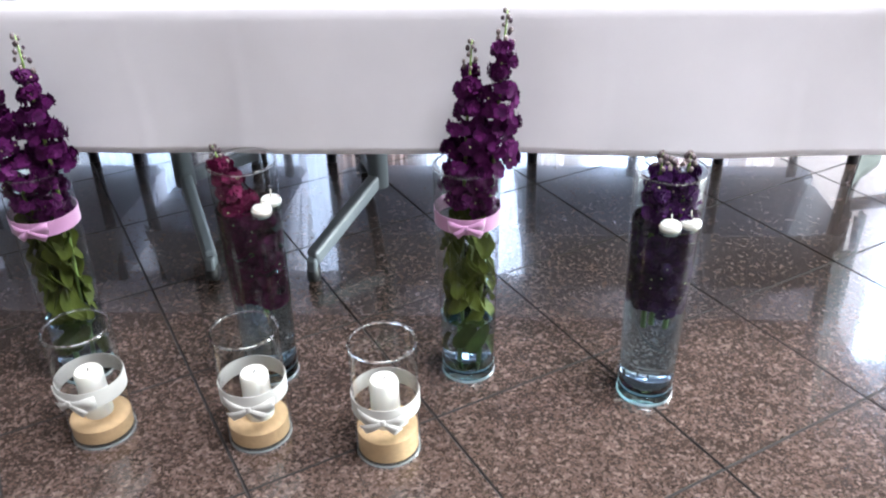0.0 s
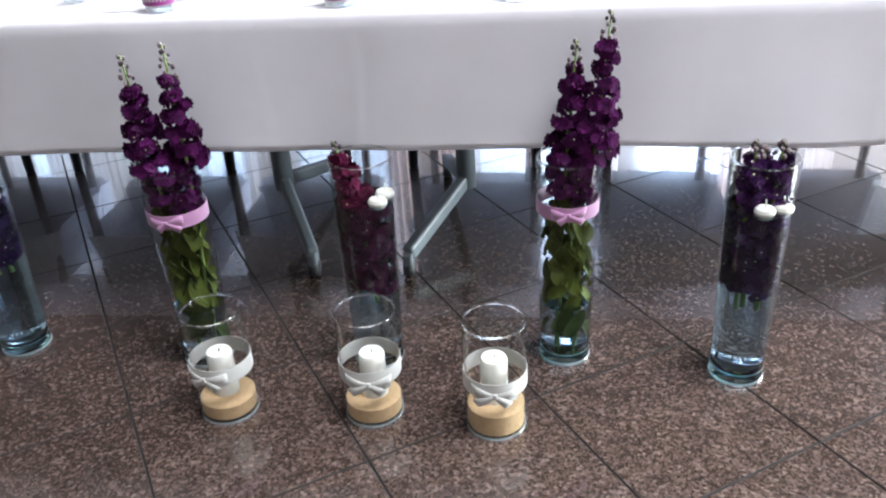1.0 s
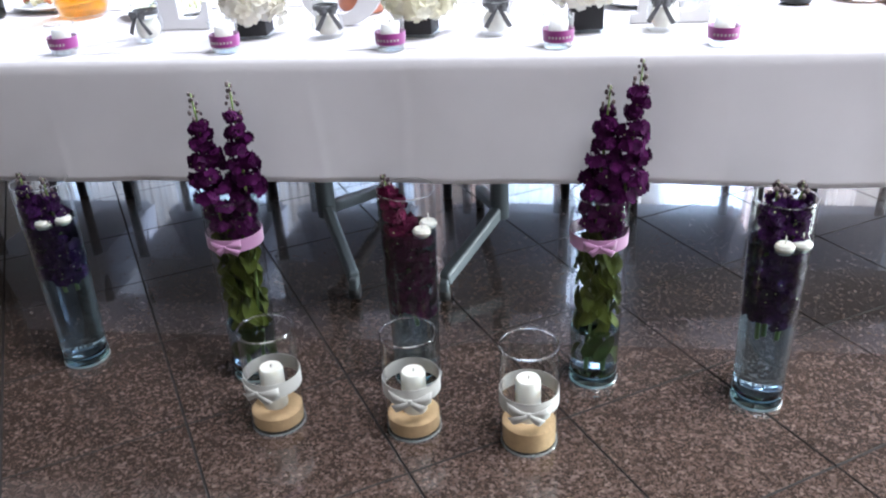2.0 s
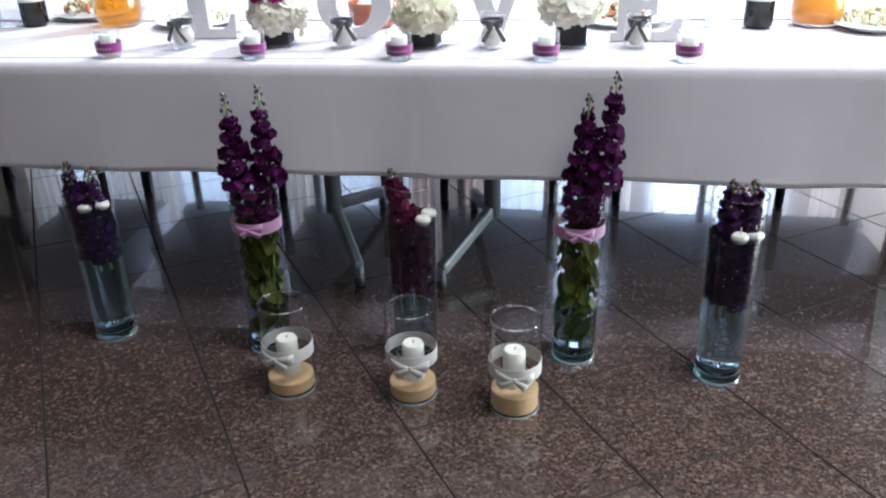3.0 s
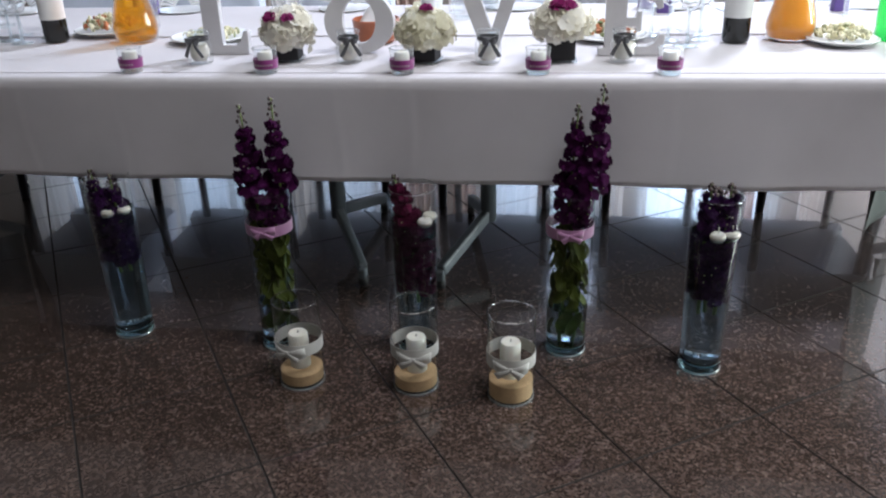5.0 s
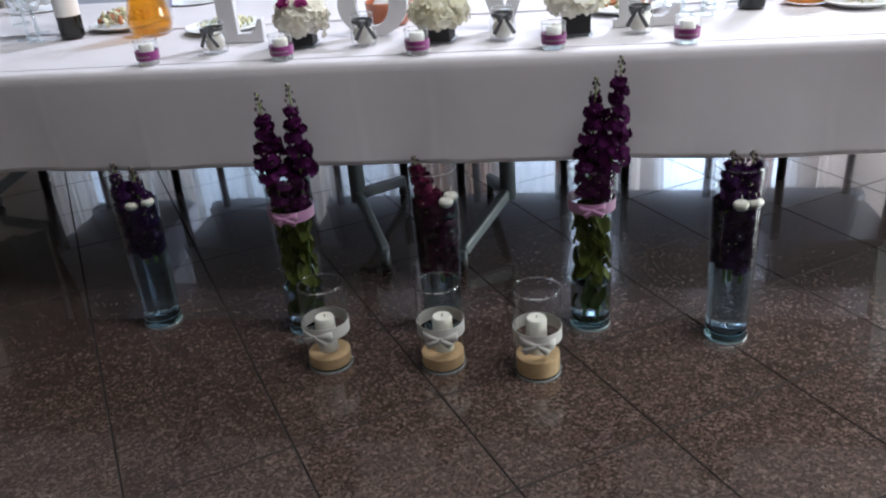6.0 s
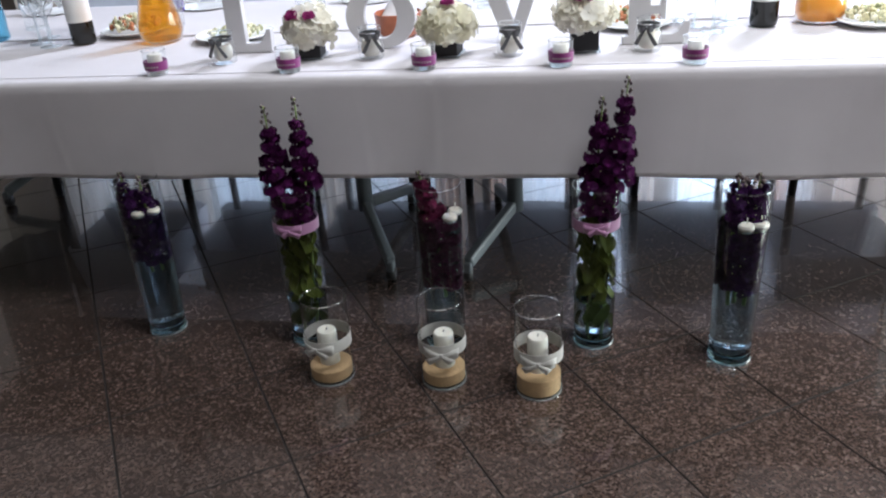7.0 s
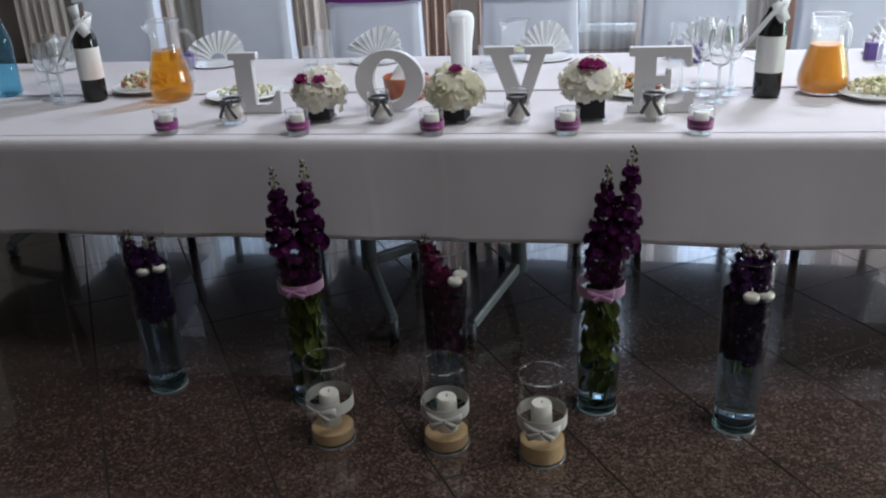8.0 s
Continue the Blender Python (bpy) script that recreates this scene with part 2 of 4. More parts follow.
JUICE_ORANGE = plain("orange_juice", (0.95, 0.36, 0.03), 0.3, vary=0.05, sub=0.3)
PORCELAIN = plain("white_porcelain", (0.82, 0.82, 0.8), 0.12, vary=0.03)
SALAD_A = petals("mixed_salad_red", (0.35, 0.06, 0.03), (0.62, 0.30, 0.16), 150)
SALAD_B = petals("mixed_salad_green", (0.10, 0.16, 0.04), (0.55, 0.52, 0.36), 150)
SALAD_C = petals("pale_salad", (0.62, 0.56, 0.28), (0.80, 0.76, 0.58), 150)
TERRACOTTA = plain("terracotta_glaze", (0.42, 0.13, 0.06), 0.35, vary=0.15)
BAG = plain("violet_gift_bag_paper", (0.10, 0.055, 0.24), 0.6, vary=0.1)
BLUE_PLASTIC = thin_glass("blue_water_bottle", (0.42, 0.78, 0.93), glow_through=0.06)
GREEN_GLASS = thin_glass("green_bottle_glass", (0.12, 0.72, 0.28), glow_through=0.35)
CUTLERY = plain("polished_steel", (0.6, 0.6, 0.6), 0.15, metal=1.0, vary=0.03)
LEMON = plain("lemon", (0.72, 0.6, 0.08), 0.5)


# ---------------------------------------------------------------- mesh helpers
def smooth(bm, on=True):
    for f in bm.faces:
        f.smooth = on
    return bm


def crisp(bm, angle=0.6):
    """Keeps the folds sharper than angle as hard edges."""
    bm.normal_update()
    for e in bm.edges:
        e.smooth = not (len(e.link_faces) == 2 and e.calc_face_angle(0) > angle)
    return bm


def mesh_of(name, bm, mat):
    me = bpy.data.meshes.new(name)
    bm.to_mesh(me)
    bm.free()
    for mm in (mat if isinstance(mat, (list, tuple)) else [mat]):
        me.materials.append(mm)
    return me


def part(name, bm, mat, parent=None, label=""):
    ob = new(name, mesh_of(name, bm, mat))
    ob.parent = parent
    return tagged(ob, label)


def thing(name, at, label, category, group="", kind="", turn=0.0):
    ob = new(name)
    ob.empty_display_size = 0.05
    ob.matrix_basis = pose(*at, 0, 0, turn)
    return tagged(ob, label, category, group, kind)


def box(size, at=(0, 0, 0), bevel=0.0, bm=None, rot=None):
    bm = bm or bmesh.new()
    m = Matrix.Translation(at) @ (rot or Matrix()) @ Matrix.Diagonal((*size, 1))
    r = bmesh.ops.create_cube(bm, size=1, matrix=m)
    if bevel:
        edges = list({e for v in r["verts"] for e in v.link_edges})
        bmesh.ops.bevel(bm, geom=edges, offset=bevel, segments=2, affect="EDGES", profile=0.5)
    return bm


def lathe(profile, seg=40, closed=False, bm=None, at=(0, 0, 0)):
    """Turns (r, z) points round the upright axis."""
    bm = bm or bmesh.new()
    rings = []
    for r, z in profile:
        if r < 1e-6:
            rings.append([bm.verts.new((at[0], at[1], at[2] + z))])
        else:
            rings.append([bm.verts.new((at[0] + r * math.cos(a), at[1] + r * math.sin(a), at[2] + z))
                          for a in (2 * math.pi * i / seg for i in range(seg))])
    pairs = list(zip(rings, rings[1:])) + ([(rings[-1], rings[0])] if closed else [])
    for a, b in pairs:
        for i in range(seg):
            j = (i + 1) % seg
            quad = [a[i % len(a)], a[j % len(a)], b[j % len(b)], b[i % len(b)]]
            quad = list(dict.fromkeys(quad))
            if len(quad) > 2:
                bm.faces.new(quad)
    return crisp(smooth(bm))


def tube(points, radius, seg=8, bm=None, cap=True):
    """A round bar along a line; radius may be one number or one a point."""
    bm = bm or bmesh.new()
    pts = [Vector(p) for p in points]
    rs = radius if isinstance(radius, (list, tuple)) else [radius] * len(pts)
    rings = []
    for i, p in enumerate(pts):
        d = (pts[min(i + 1, len(pts) - 1)] - pts[max(i - 1, 0)]).normalized()
        side = d.cross(Vector((0, 0, 1)) if abs(d.z) < 0.9 else Vector((1, 0, 0))).normalized()
        up = side.cross(d)
        rings.append([bm.verts.new(p + rs[i] * (math.cos(a) * side + math.sin(a) * up))
                      for a in (2 * math.pi * k / seg for k in range(seg))])
    for a, b in zip(rings, rings[1:]):
        for k in range(seg):
            bm.faces.new((a[k], a[(k + 1) % seg], b[(k + 1) % seg], b[k]))
    if cap:
        bm.faces.new(rings[0][::-1])
        bm.faces.new(rings[-1])
    return smooth(bm)


def strip(points, ups, width, bm=None, thick=0.0012):
    """A flat ribbon along points; ups gives its width direction at each."""
    bm = bm or bmesh.new()
    rows = []
    pts = [Vector(p) for p in points]
    for i, p in enumerate(pts):
        d = (pts[min(i + 1, len(pts) - 1)] - pts[max(i - 1, 0)]).normalized()
        u = Vector(ups[i]).normalized()
        n = d.cross(u).normalized() * thick / 2
        w = u * (width[i] if isinstance(width, (list, tuple)) else width) / 2
        rows.append([bm.verts.new(p + w + n), bm.verts.new(p - w + n), bm.verts.new(p - w - n), bm.verts.new(p + w - n)])
    for a, b in zip(rows, rows[1:]):
        for k in range(4):
            bm.faces.new((a[k], a[(k + 1) % 4], b[(k + 1) % 4], b[k]))
    bm.faces.new(rows[0][::-1])
    bm.faces.new(rows[-1])
    return smooth(bm)


def prism(outline, depth, hole=None, bevel=0.0):
    """An upright plate from an (x, z) outline, front face at y = -depth / 2."""
    bm = bmesh.new()
    if hole:
        n = len(outline)
        a = [bm.verts.new((x, -depth / 2, z)) for x, z in outline]
        b = [bm.verts.new((x, -depth / 2, z)) for x, z in hole]
        faces = [bm.faces.new((a[i], a[(i + 1) % n], b[(i + 1) % n], b[i])) for i in range(n)]
    else:
        faces = [bm.faces.new([bm.verts.new((x, -depth / 2, z)) for x, z in outline])]
    r = bmesh.ops.extrude_face_region(bm, geom=faces)
    bmesh.ops.translate(bm, vec=(0, depth, 0), verts=[v for v in r["geom"] if isinstance(v, bmesh.types.BMVert)])
    bmesh.ops.recalc_face_normals(bm, faces=bm.faces[:])
    if bevel:
        sharp = [e for e in bm.edges if len(e.link_faces) == 2 and e.calc_face_angle(0) > 0.9]
        bmesh.ops.bevel(bm, geom=sharp, offset=bevel, segments=1, affect="EDGES")
    return bm


def sheet(nu, nv, place, thick=0.0, bm=None):
    """A grid whose point (u, v), both 0 to 1, lies at place(u, v)."""
    bm = bm or bmesh.new()
    vs = [[bm.verts.new(place(i / nu, j / nv)) for j in range(nv + 1)] for i in range(nu + 1)]
    for i in range(nu):
        for j in range(nv):
            bm.faces.new((vs[i][j], vs[i + 1][j], vs[i + 1][j + 1], vs[i][j + 1]))
    if thick:
        bmesh.ops.recalc_face_normals(bm, faces=bm.faces[:])
        bmesh.ops.solidify(bm, geom=bm.faces[:], thickness=thick)
    return smooth(bm)


# ---------------------------------------------------------------- the room
floor = tagged(part("floor", box((13, 13, 0.1), (0, -0.1, -0.054)), GROUT), "dark jointed bed under polished granite tiles", "floor", kind="structure")


def wall_with_openings(name, length, height, thick, openings, m, label):
    """A wall along x from -length/2, with rectangular holes (x0, x1, z0, z1)."""
    bm = bmesh.new()
    xs = sorted(openings)
    x = -length / 2
    for x0, x1, z0, z1 in xs:
        box((x0 - x, thick, height), ((x0 + x) / 2, 0, height / 2), bm=bm)
        box((x1 - x0, thick, z0), ((x0 + x1) / 2, 0, z0 / 2), bm=bm)
        box((x1 - x0, thick, height - z1), ((x0 + x1) / 2, 0, (height + z1) / 2), bm=bm)
        x = x1
    box((length / 2 - x, thick, height), ((length / 2 + x) / 2, 0, height / 2), bm=bm)
    ob = tagged(part(name, bm, WALL), label, "wall", kind="structure")
    ob.matrix_basis = m
    return ob


north_holes = [(x - WIN_W / 2, x + WIN_W / 2, sill, WIN_Z1) for x, sill in zip(WIN_X, SILLS)]
wall_with_openings("wall_north", 12.4, ROOM_H, 0.2, north_holes, pose(0, ROOM_Y1 + 0.1, 0), "beige-grey plastered wall with a row of tall windows")
wall_with_openings("wall_south", 12.4, ROOM_H, 0.2, [], pose(0, ROOM_Y0 - 0.1, 0), "beige-grey plastered wall of the hall")
wall_with_openings("wall_east", 11.8, ROOM_H, 0.2, [(SIDE_Y + 0.1 - SIDE_W / 2, SIDE_Y + 0.1 + SIDE_W / 2, SIDE_Z0, SIDE_Z1)], pose(ROOM_X1 + 0.1, -0.1, 0, 0, 0, 90), "beige-grey plastered side wall of the hall")
wall_with_openings("wall_west", 11.8, ROOM_H, 0.2, [], pose(ROOM_X0 - 0.1, -0.1, 0, 0, 0, -90), "beige-grey plastered side wall of the hall")
ceiling_bm = bmesh.new()
edge = -6.2
for rx, ry, rw, rl, watts, tone in sorted(ROOF_FILLS, key=lambda e: e[1]):
    y0, y1, x0, x1 = ry - rl / 2, ry + rl / 2, rx - rw / 2, rx + rw / 2
    box((12.4, y0 - edge, 0.15), (0, (y0 + edge) / 2, ROOM_H + 0.075), bm=ceiling_bm)
    box((x0 + 6.2, rl, 0.15), ((x0 - 6.2) / 2, ry, ROOM_H + 0.075), bm=ceiling_bm)
    box((6.2 - x1, rl, 0.15), ((x1 + 6.2) / 2, ry, ROOM_H + 0.075), bm=ceiling_bm)
    edge = y1
box((12.4, 6.0 - edge, 0.15), (0, (6.0 + edge) / 2, ROOM_H + 0.075), bm=ceiling_bm)
tagged(part("ceiling", ceiling_bm, CEILING), "pale grey painted ceiling of the hall", "ceiling", kind="structure")


def window(n, m, w, h, label):
    top = thing(f"window_{n}", (0, 0, 0), label, "window", kind="structure")
    top.matrix_basis = m
    for name, size, at in (("frame_rail", (w, 0.07, 0.07), (0, 0, 0.035)), ("frame_rail", (w, 0.07, 0.07), (0, 0, h - 0.035)),
                           ("frame_stile", (0.07, 0.07, h - 0.14), (-w / 2 + 0.035, 0, h / 2)), ("frame_stile", (0.07, 0.07, h - 0.14), (w / 2 - 0.035, 0, h / 2)),
                           ("frame_stile", (0.06, 0.06, h - 0.14), (0, 0, h / 2))):
        part(name, box(size, at, 0.006), FRAME, top)
    for s in (-1, 1):
        part("pane", box((w / 2 - 0.1, 0.006, h - 0.14), (s * (w / 4 - 0.02), 0, h / 2)), PANE, top)
    return top


for i, wx in enumerate(WIN_X):
    window(i + 1, pose(wx, ROOM_Y1 + 0.1, SILLS[i] + 0.005), WIN_W - 0.01, WIN_Z1 - SILLS[i] - 0.01, "tall white framed window, bright with daylight")
# frames for the added ceiling fill lamps, out of view
for i, (rx, ry, rw, rl, watts, tone) in enumerate(ROOF_FILLS):
    window(len(WIN_X) + 1 + i, pose(rx, ry - rl / 2 + 0.005, ROOM_H + 0.08, -90, 0, 0), rw - 0.01, rl - 0.01, "unseen white framed ceiling opening, added for fill light")


# glazed frame for the added side fill lamp, out of view
window(len(WIN_X) + len(ROOF_FILLS) + 1, pose(ROOM_X1 + 0.1, SIDE_Y, SIDE_Z0 + 0.005, 0, 0, 90), SIDE_W - 0.01, SIDE_Z1 - SIDE_Z0 - 0.01, "unseen wide white framed glazed opening, added for side light")


def curtain(name, x0, x1, y, z0, z1, mat, folds, depth, label, category):
    rnd = random.Random(x0 * 13.7 + x1)
    ph = [rnd.uniform(0, 6.28) for _ in range(4)]

    def place(u, v):
        a = u * folds * 2 * math.pi
        w = math.sin(a + ph[0]) + 0.35 * math.sin(2.3 * a + ph[1]) + 0.3 * math.sin(0.37 * a + ph[2])
        return (x0 + (x1 - x0) * u + 0.015 * math.sin(3 * v + ph[3]), y + depth * w * (0.65 + 0.35 * (1 - v)), z0 + (z1 - z0) * v)
    ob = part(name, sheet(int(folds * 14), 6, place), mat)
    return tagged(ob, label, category)


for wx in WIN_X:
    curtain("sheer_curtain", wx - 0.68, wx + 0.68, ROOM_Y1 - 0.12, 0.004, 4.7, SHEER, 9, 0.02, "white sheer voile curtain before a bright window", "curtain")
for x0, x1, mat, lab in ((-4.95, -4.45, DRAPE, ""), (-4.3, -3.35, DRAPE, ""), (-2.35, -1.9, DRAPE, ""), (-0.98, -0.72, DRAPE_DARK, "b"),
                         (-0.52, -0.3, DRAPE_DARK, "b"), (0.86, 1.12, DRAPE, ""), (2.05, 2.35, DRAPE_DARK, "b"), (2.75, 3.0, DRAPE, "")):
    curtain("drape", x0, x1, ROOM_Y1 - 0.26, 0.004, 4.72, mat, max(3, (x1 - x0) * 11), 0.035,
            "brown striped floor-length drape gathered beside a window" if lab else "rose-beige floor-length drape hanging in deep folds", "drape")
tagged(part("curtain_rod", tube([(-5.4, ROOM_Y1 - 0.2, 4.73), (5.4, ROOM_Y1 - 0.2, 4.73)], 0.015), STEEL), "long grey metal curtain rod under the ceiling", "curtain rod")

# ---------------------------------------------------------------- tables and cloths
TOP = 0.745


def table(x0, x1, posts, label):
    top = thing("banquet_table", ((x0 + x1) / 2, 0.6, 0), label, "table", "tables pushed end to end")
    cx, w = (x0 + x1) / 2, x1 - x0
    part("tabletop", box((w, 1.17, 0.026), (0, 0, 0.728), 0.004), WOOD_TOP, top, "dark chipboard tabletop under the cloth")
    part("apron", box((w - 0.5, 0.04, 0.05), (0, 0, 0.689), 0.004), STEEL, top)
    for px, s, py in posts:
        lx = px - cx
        post = part("post", tube([(lx, py, 0.13), (lx, py, 0.712)], 0.027, 20), STEEL, top, "round grey steel post")
        part("collar", lathe([(0.0, 0.705), (0.06, 0.705), (0.06, 0.715), (0.0, 0.715)], 24, at=(lx, py, 0)), STEEL, post)
        for name, ex, ey in (("front_foot", 0.135, -0.27), ("rear_foot", 0.09, 0.36)):
            a, b = Vector((lx, py, 0.155)), Vector((lx + s * ex, py + (ey if abs(py) < 0.2 else 0.45 * ey), 0.062))
            d = (b - a).normalized()
            rot = Matrix((d.cross(Vector((0, 0, 1))).normalized(), d, d.cross(Vector((0, 0, 1))).normalized().cross(d))).transposed().to_4x4()
            foot = part(name, box((0.032, (b - a).length, 0.04), (a + b) / 2, 0.008, rot=rot), STEEL, top, "sloping grey steel foot")
            part("caster_fork", box((0.024, 0.04, 0.035), (b.x, b.y, 0.05), 0.006), STEEL, foot)
            part("caster_wheel", tube([(b.x - 0.013, b.y, 0.021), (b.x + 0.013, b.y, 0.021)], 0.021, 20), RUBBER, foot, "black rubber caster wheel")
    return top


table(-2.046, -0.093, ((-1.85, -1, 0.42), (-0.355, 1, -0.03)), "long banquet table on grey steel posts with casters, under white cloth")
table(-0.087, 1.731, ((0.167, -1, -0.03), (1.60, 1, 0.42)), "long banquet table on grey steel posts with casters, under white cloth")

X_L, X_R = -2.05, 1.735
CREASES = [(-1.42, 0.5), (-1.07, 0.9), (-0.80, 0.7), (-0.19, 0.8), (0.0, 1.2), (0.33, 0.4), (0.66, 0.8), (1.0, 0.9), (1.38, 0.6)]


def crease(x, v=0.0):
    """Height of the pressed folds that run across the cloth."""
    h = 0.0
    for cx, a in CREASES:
        d = (x - cx - 0.006 * math.sin(2 * v + cx * 9)) / 0.012
        h += a * (math.exp(-d * d) - 0.55 * math.exp(-(d - 1.5) ** 2))
    return 0.0011 * h


def hang(x, s):
    """How far the hanging cloth swings out at the depth s (0 at the edge, 1 at the hem)."""
    w = math.sin(x * 5.1 + 0.6) + 0.6 * math.sin(x * 11.3 + 2.0) + 0.35 * math.sin(x * 23 + 1.0 + s * 2)
    return s * (0.014 + 0.0062 * w)


def front_cloth_place(u, v):
    x = X_L + (X_R - X_L) * u
    lv = v * (0.6 + 0.29)
    ripple = 0.0012 * noise.noise((x * 3, lv * 4, 2.0))
    if lv < 0.575:
        return (x, 0.6 - lv, TOP + 0.004 + 0.25 * max(0, crease(x, lv)) + ripple + 0.0015)
    if lv < 0.615:
        a = (lv - 0.575) / 0.04 * math.pi / 2
        return (x, 0.025 - 0.025 * math.sin(a) ** 0.55, TOP - 0.0195 + 0.025 * math.cos(a) ** 0.55)
    s = (lv - 0.615) / 0.275
    hem = 0.003 * math.sin(x * 7 + 1) + 0.003 * math.sin(x * 2.2)
    return (x, hang(x, s) - crease(x, s * 2) * (0.4 + 0.6 * s), TOP - 0.0195 - s * (0.2605 + hem))


def rear_cloth_place(u, v):
    x = X_L + (X_R - X_L) * u
    lv = v * (0.66 + 0.21)
    if lv < 0.625:
        return (x, 0.555 + 0.006 * noise.noise((x * 1.5, 0, 5)) * (1 - v) + lv, TOP + 0.009 + 0.25 * max(0, crease(x + 0.03, lv)) + 0.001 * noise.noise((x * 3, lv * 4, 8.0)))
    if lv < 0.665:
        a = (lv - 0.625) / 0.04 * math.pi / 2
        return (x, 1.18 + 0.025 * math.sin(a), TOP - 0.016 + 0.025 * math.cos(a))
    s = (lv - 0.665) / 0.205
    return (x, 1.205 - hang(x + 1, s) * 0.8 + 0.02 * s, TOP - 0.016 - 0.185 * s)


front_cloth = part("tablecloth", sheet(460, 60, front_cloth_place, 0.0012), CLOTH)
tagged(front_cloth, "white linen tablecloth with pressed folds hanging down in front", "tablecloth", "white tablecloths")
rear_cloth = part("tablecloth", sheet(300, 40, rear_cloth_place, 0.0012), CLOTH)
tagged(rear_cloth, "white linen tablecloth laid over the seated side of the table", "tablecloth", "white tablecloths")


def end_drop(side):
    """A dark-coloured sheet added under the table's short side, gathered in under the top, its hem curving up."""
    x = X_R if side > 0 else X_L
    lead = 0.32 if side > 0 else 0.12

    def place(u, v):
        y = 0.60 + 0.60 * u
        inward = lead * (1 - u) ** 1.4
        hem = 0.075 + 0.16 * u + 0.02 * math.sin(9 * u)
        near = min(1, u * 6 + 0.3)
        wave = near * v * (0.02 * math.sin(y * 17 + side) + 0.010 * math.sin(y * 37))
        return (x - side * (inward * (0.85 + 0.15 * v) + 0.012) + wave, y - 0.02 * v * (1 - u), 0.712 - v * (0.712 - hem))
    return part("end_sheet", sheet(80, 20, place, 0.0012), DARK_SHEET, front_cloth, "added dark grey-green sheet gathered under the table's end")


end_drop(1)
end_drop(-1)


part("hem_seam", sheet(300, 1, lambda u, v: (X_L + (X_R - X_L) * u, 0.052 + 0.004 * v, TOP + 0.0075 + 0.0012 * noise.noise(((X_L + (X_R - X_L) * u) * 3, 0.55 * 4, 2.0))), 0.001), CLOTH, front_cloth)


# ---------------------------------------------------------------- covered chairs
def chair(at, turn, skirt, sash, label, fabric=COVER):
    """A covered chair; it faces -y before the turn."""
    c = thing("covered_chair", at, label, "chair", "covered chairs at the table", turn=turn)

    def cover_back(u, v):
        a = 2 * math.pi * u
        ca, sa = math.cos(a), math.sin(a)
        k = 0.28
        px, py = math.copysign(abs(ca) ** k, ca), math.copysign(abs(sa) ** k, sa)
        z = 0.213 + 0.827 * v + 0.005 * (1 - v) * math.cos(2 * a)
        flare = 1.0 + 0.30 * (1 - v) ** 2
        top = 1 - 0.35 * max(0, (v - 0.94) / 0.06) ** 2
        wave = 0.006 * (1 - v) * math.sin(8 * a)
        return (px * (0.19 * flare * (0.6 + 0.4 * top)) + wave, 0.235 - 0.06 * (1 - v) + py * (0.038 + 0.012 * (1 - v)) * top + wave, z)

    def cover_seat(u, v):
        a = 2 * math.pi * u
        ca, sa = math.cos(a), math.sin(a)
        k = 0.25
        px, py = math.copysign(abs(ca) ** k, ca), math.copysign(abs(sa) ** k, sa)
        if v > 0.8:
            r = 1 - (v - 0.8) / 0.2
            return (px * 0.2 * r, -0.03 + py * 0.2 * r, 0.458)
        w = v / 0.8
        wave = 0.008 * (1 - w) * math.sin(9 * a + at[0])
        return (px * (0.205 + 0.03 * (1 - w)) + wave, -0.03 + py * (0.205 + 0.02 * (1 - w)) + wave, skirt + (0.455 - skirt) * w)
    part("back_cover", sheet(64, 24, cover_back), fabric, c, "smooth fabric over the chair's back")
    part("seat_cover", sheet(64, 20, cover_seat), fabric, c, "fabric over the seat with a hanging skirt")
    for lx, ly in ((-0.205, -0.205), (0.205, -0.205), (-0.185, 0.2), (0.185, 0.2)):
        part("leg", tube([(lx, ly, 0.0), (lx * 0.96, ly * 0.96, 0.452)], [0.016, 0.021 if ly < 0 else 0.018], 10), BLACK_LEG, c, "black tapered leg")
    if sash:
        def band(u, v):
            a = 2 * math.pi * u
            ca, sa = math.cos(a), math.sin(a)
            px, py = math.copysign(abs(ca) ** 0.28, ca), math.copysign(abs(sa) ** 0.28, sa)
            return (px * 0.2, 0.225 + py * 0.049, 0.94 + 0.075 * v + 0.003 * math.sin(5 * a))
        part("sash", sheet(64, 3, band), SASH, c, "wide purple satin sash")
    return c


for cx, sash in ((-1.62, 0), (-1.03, 0), (-0.475, 1), (0.16, 1), (0.80, 0), (1.38, 0)):
    chair((cx, 1.215, 0), 0, 0.235, sash, "white covered chair with a purple sash, tucked under the table" if sash else "white covered chair with black legs, tucked under the table")


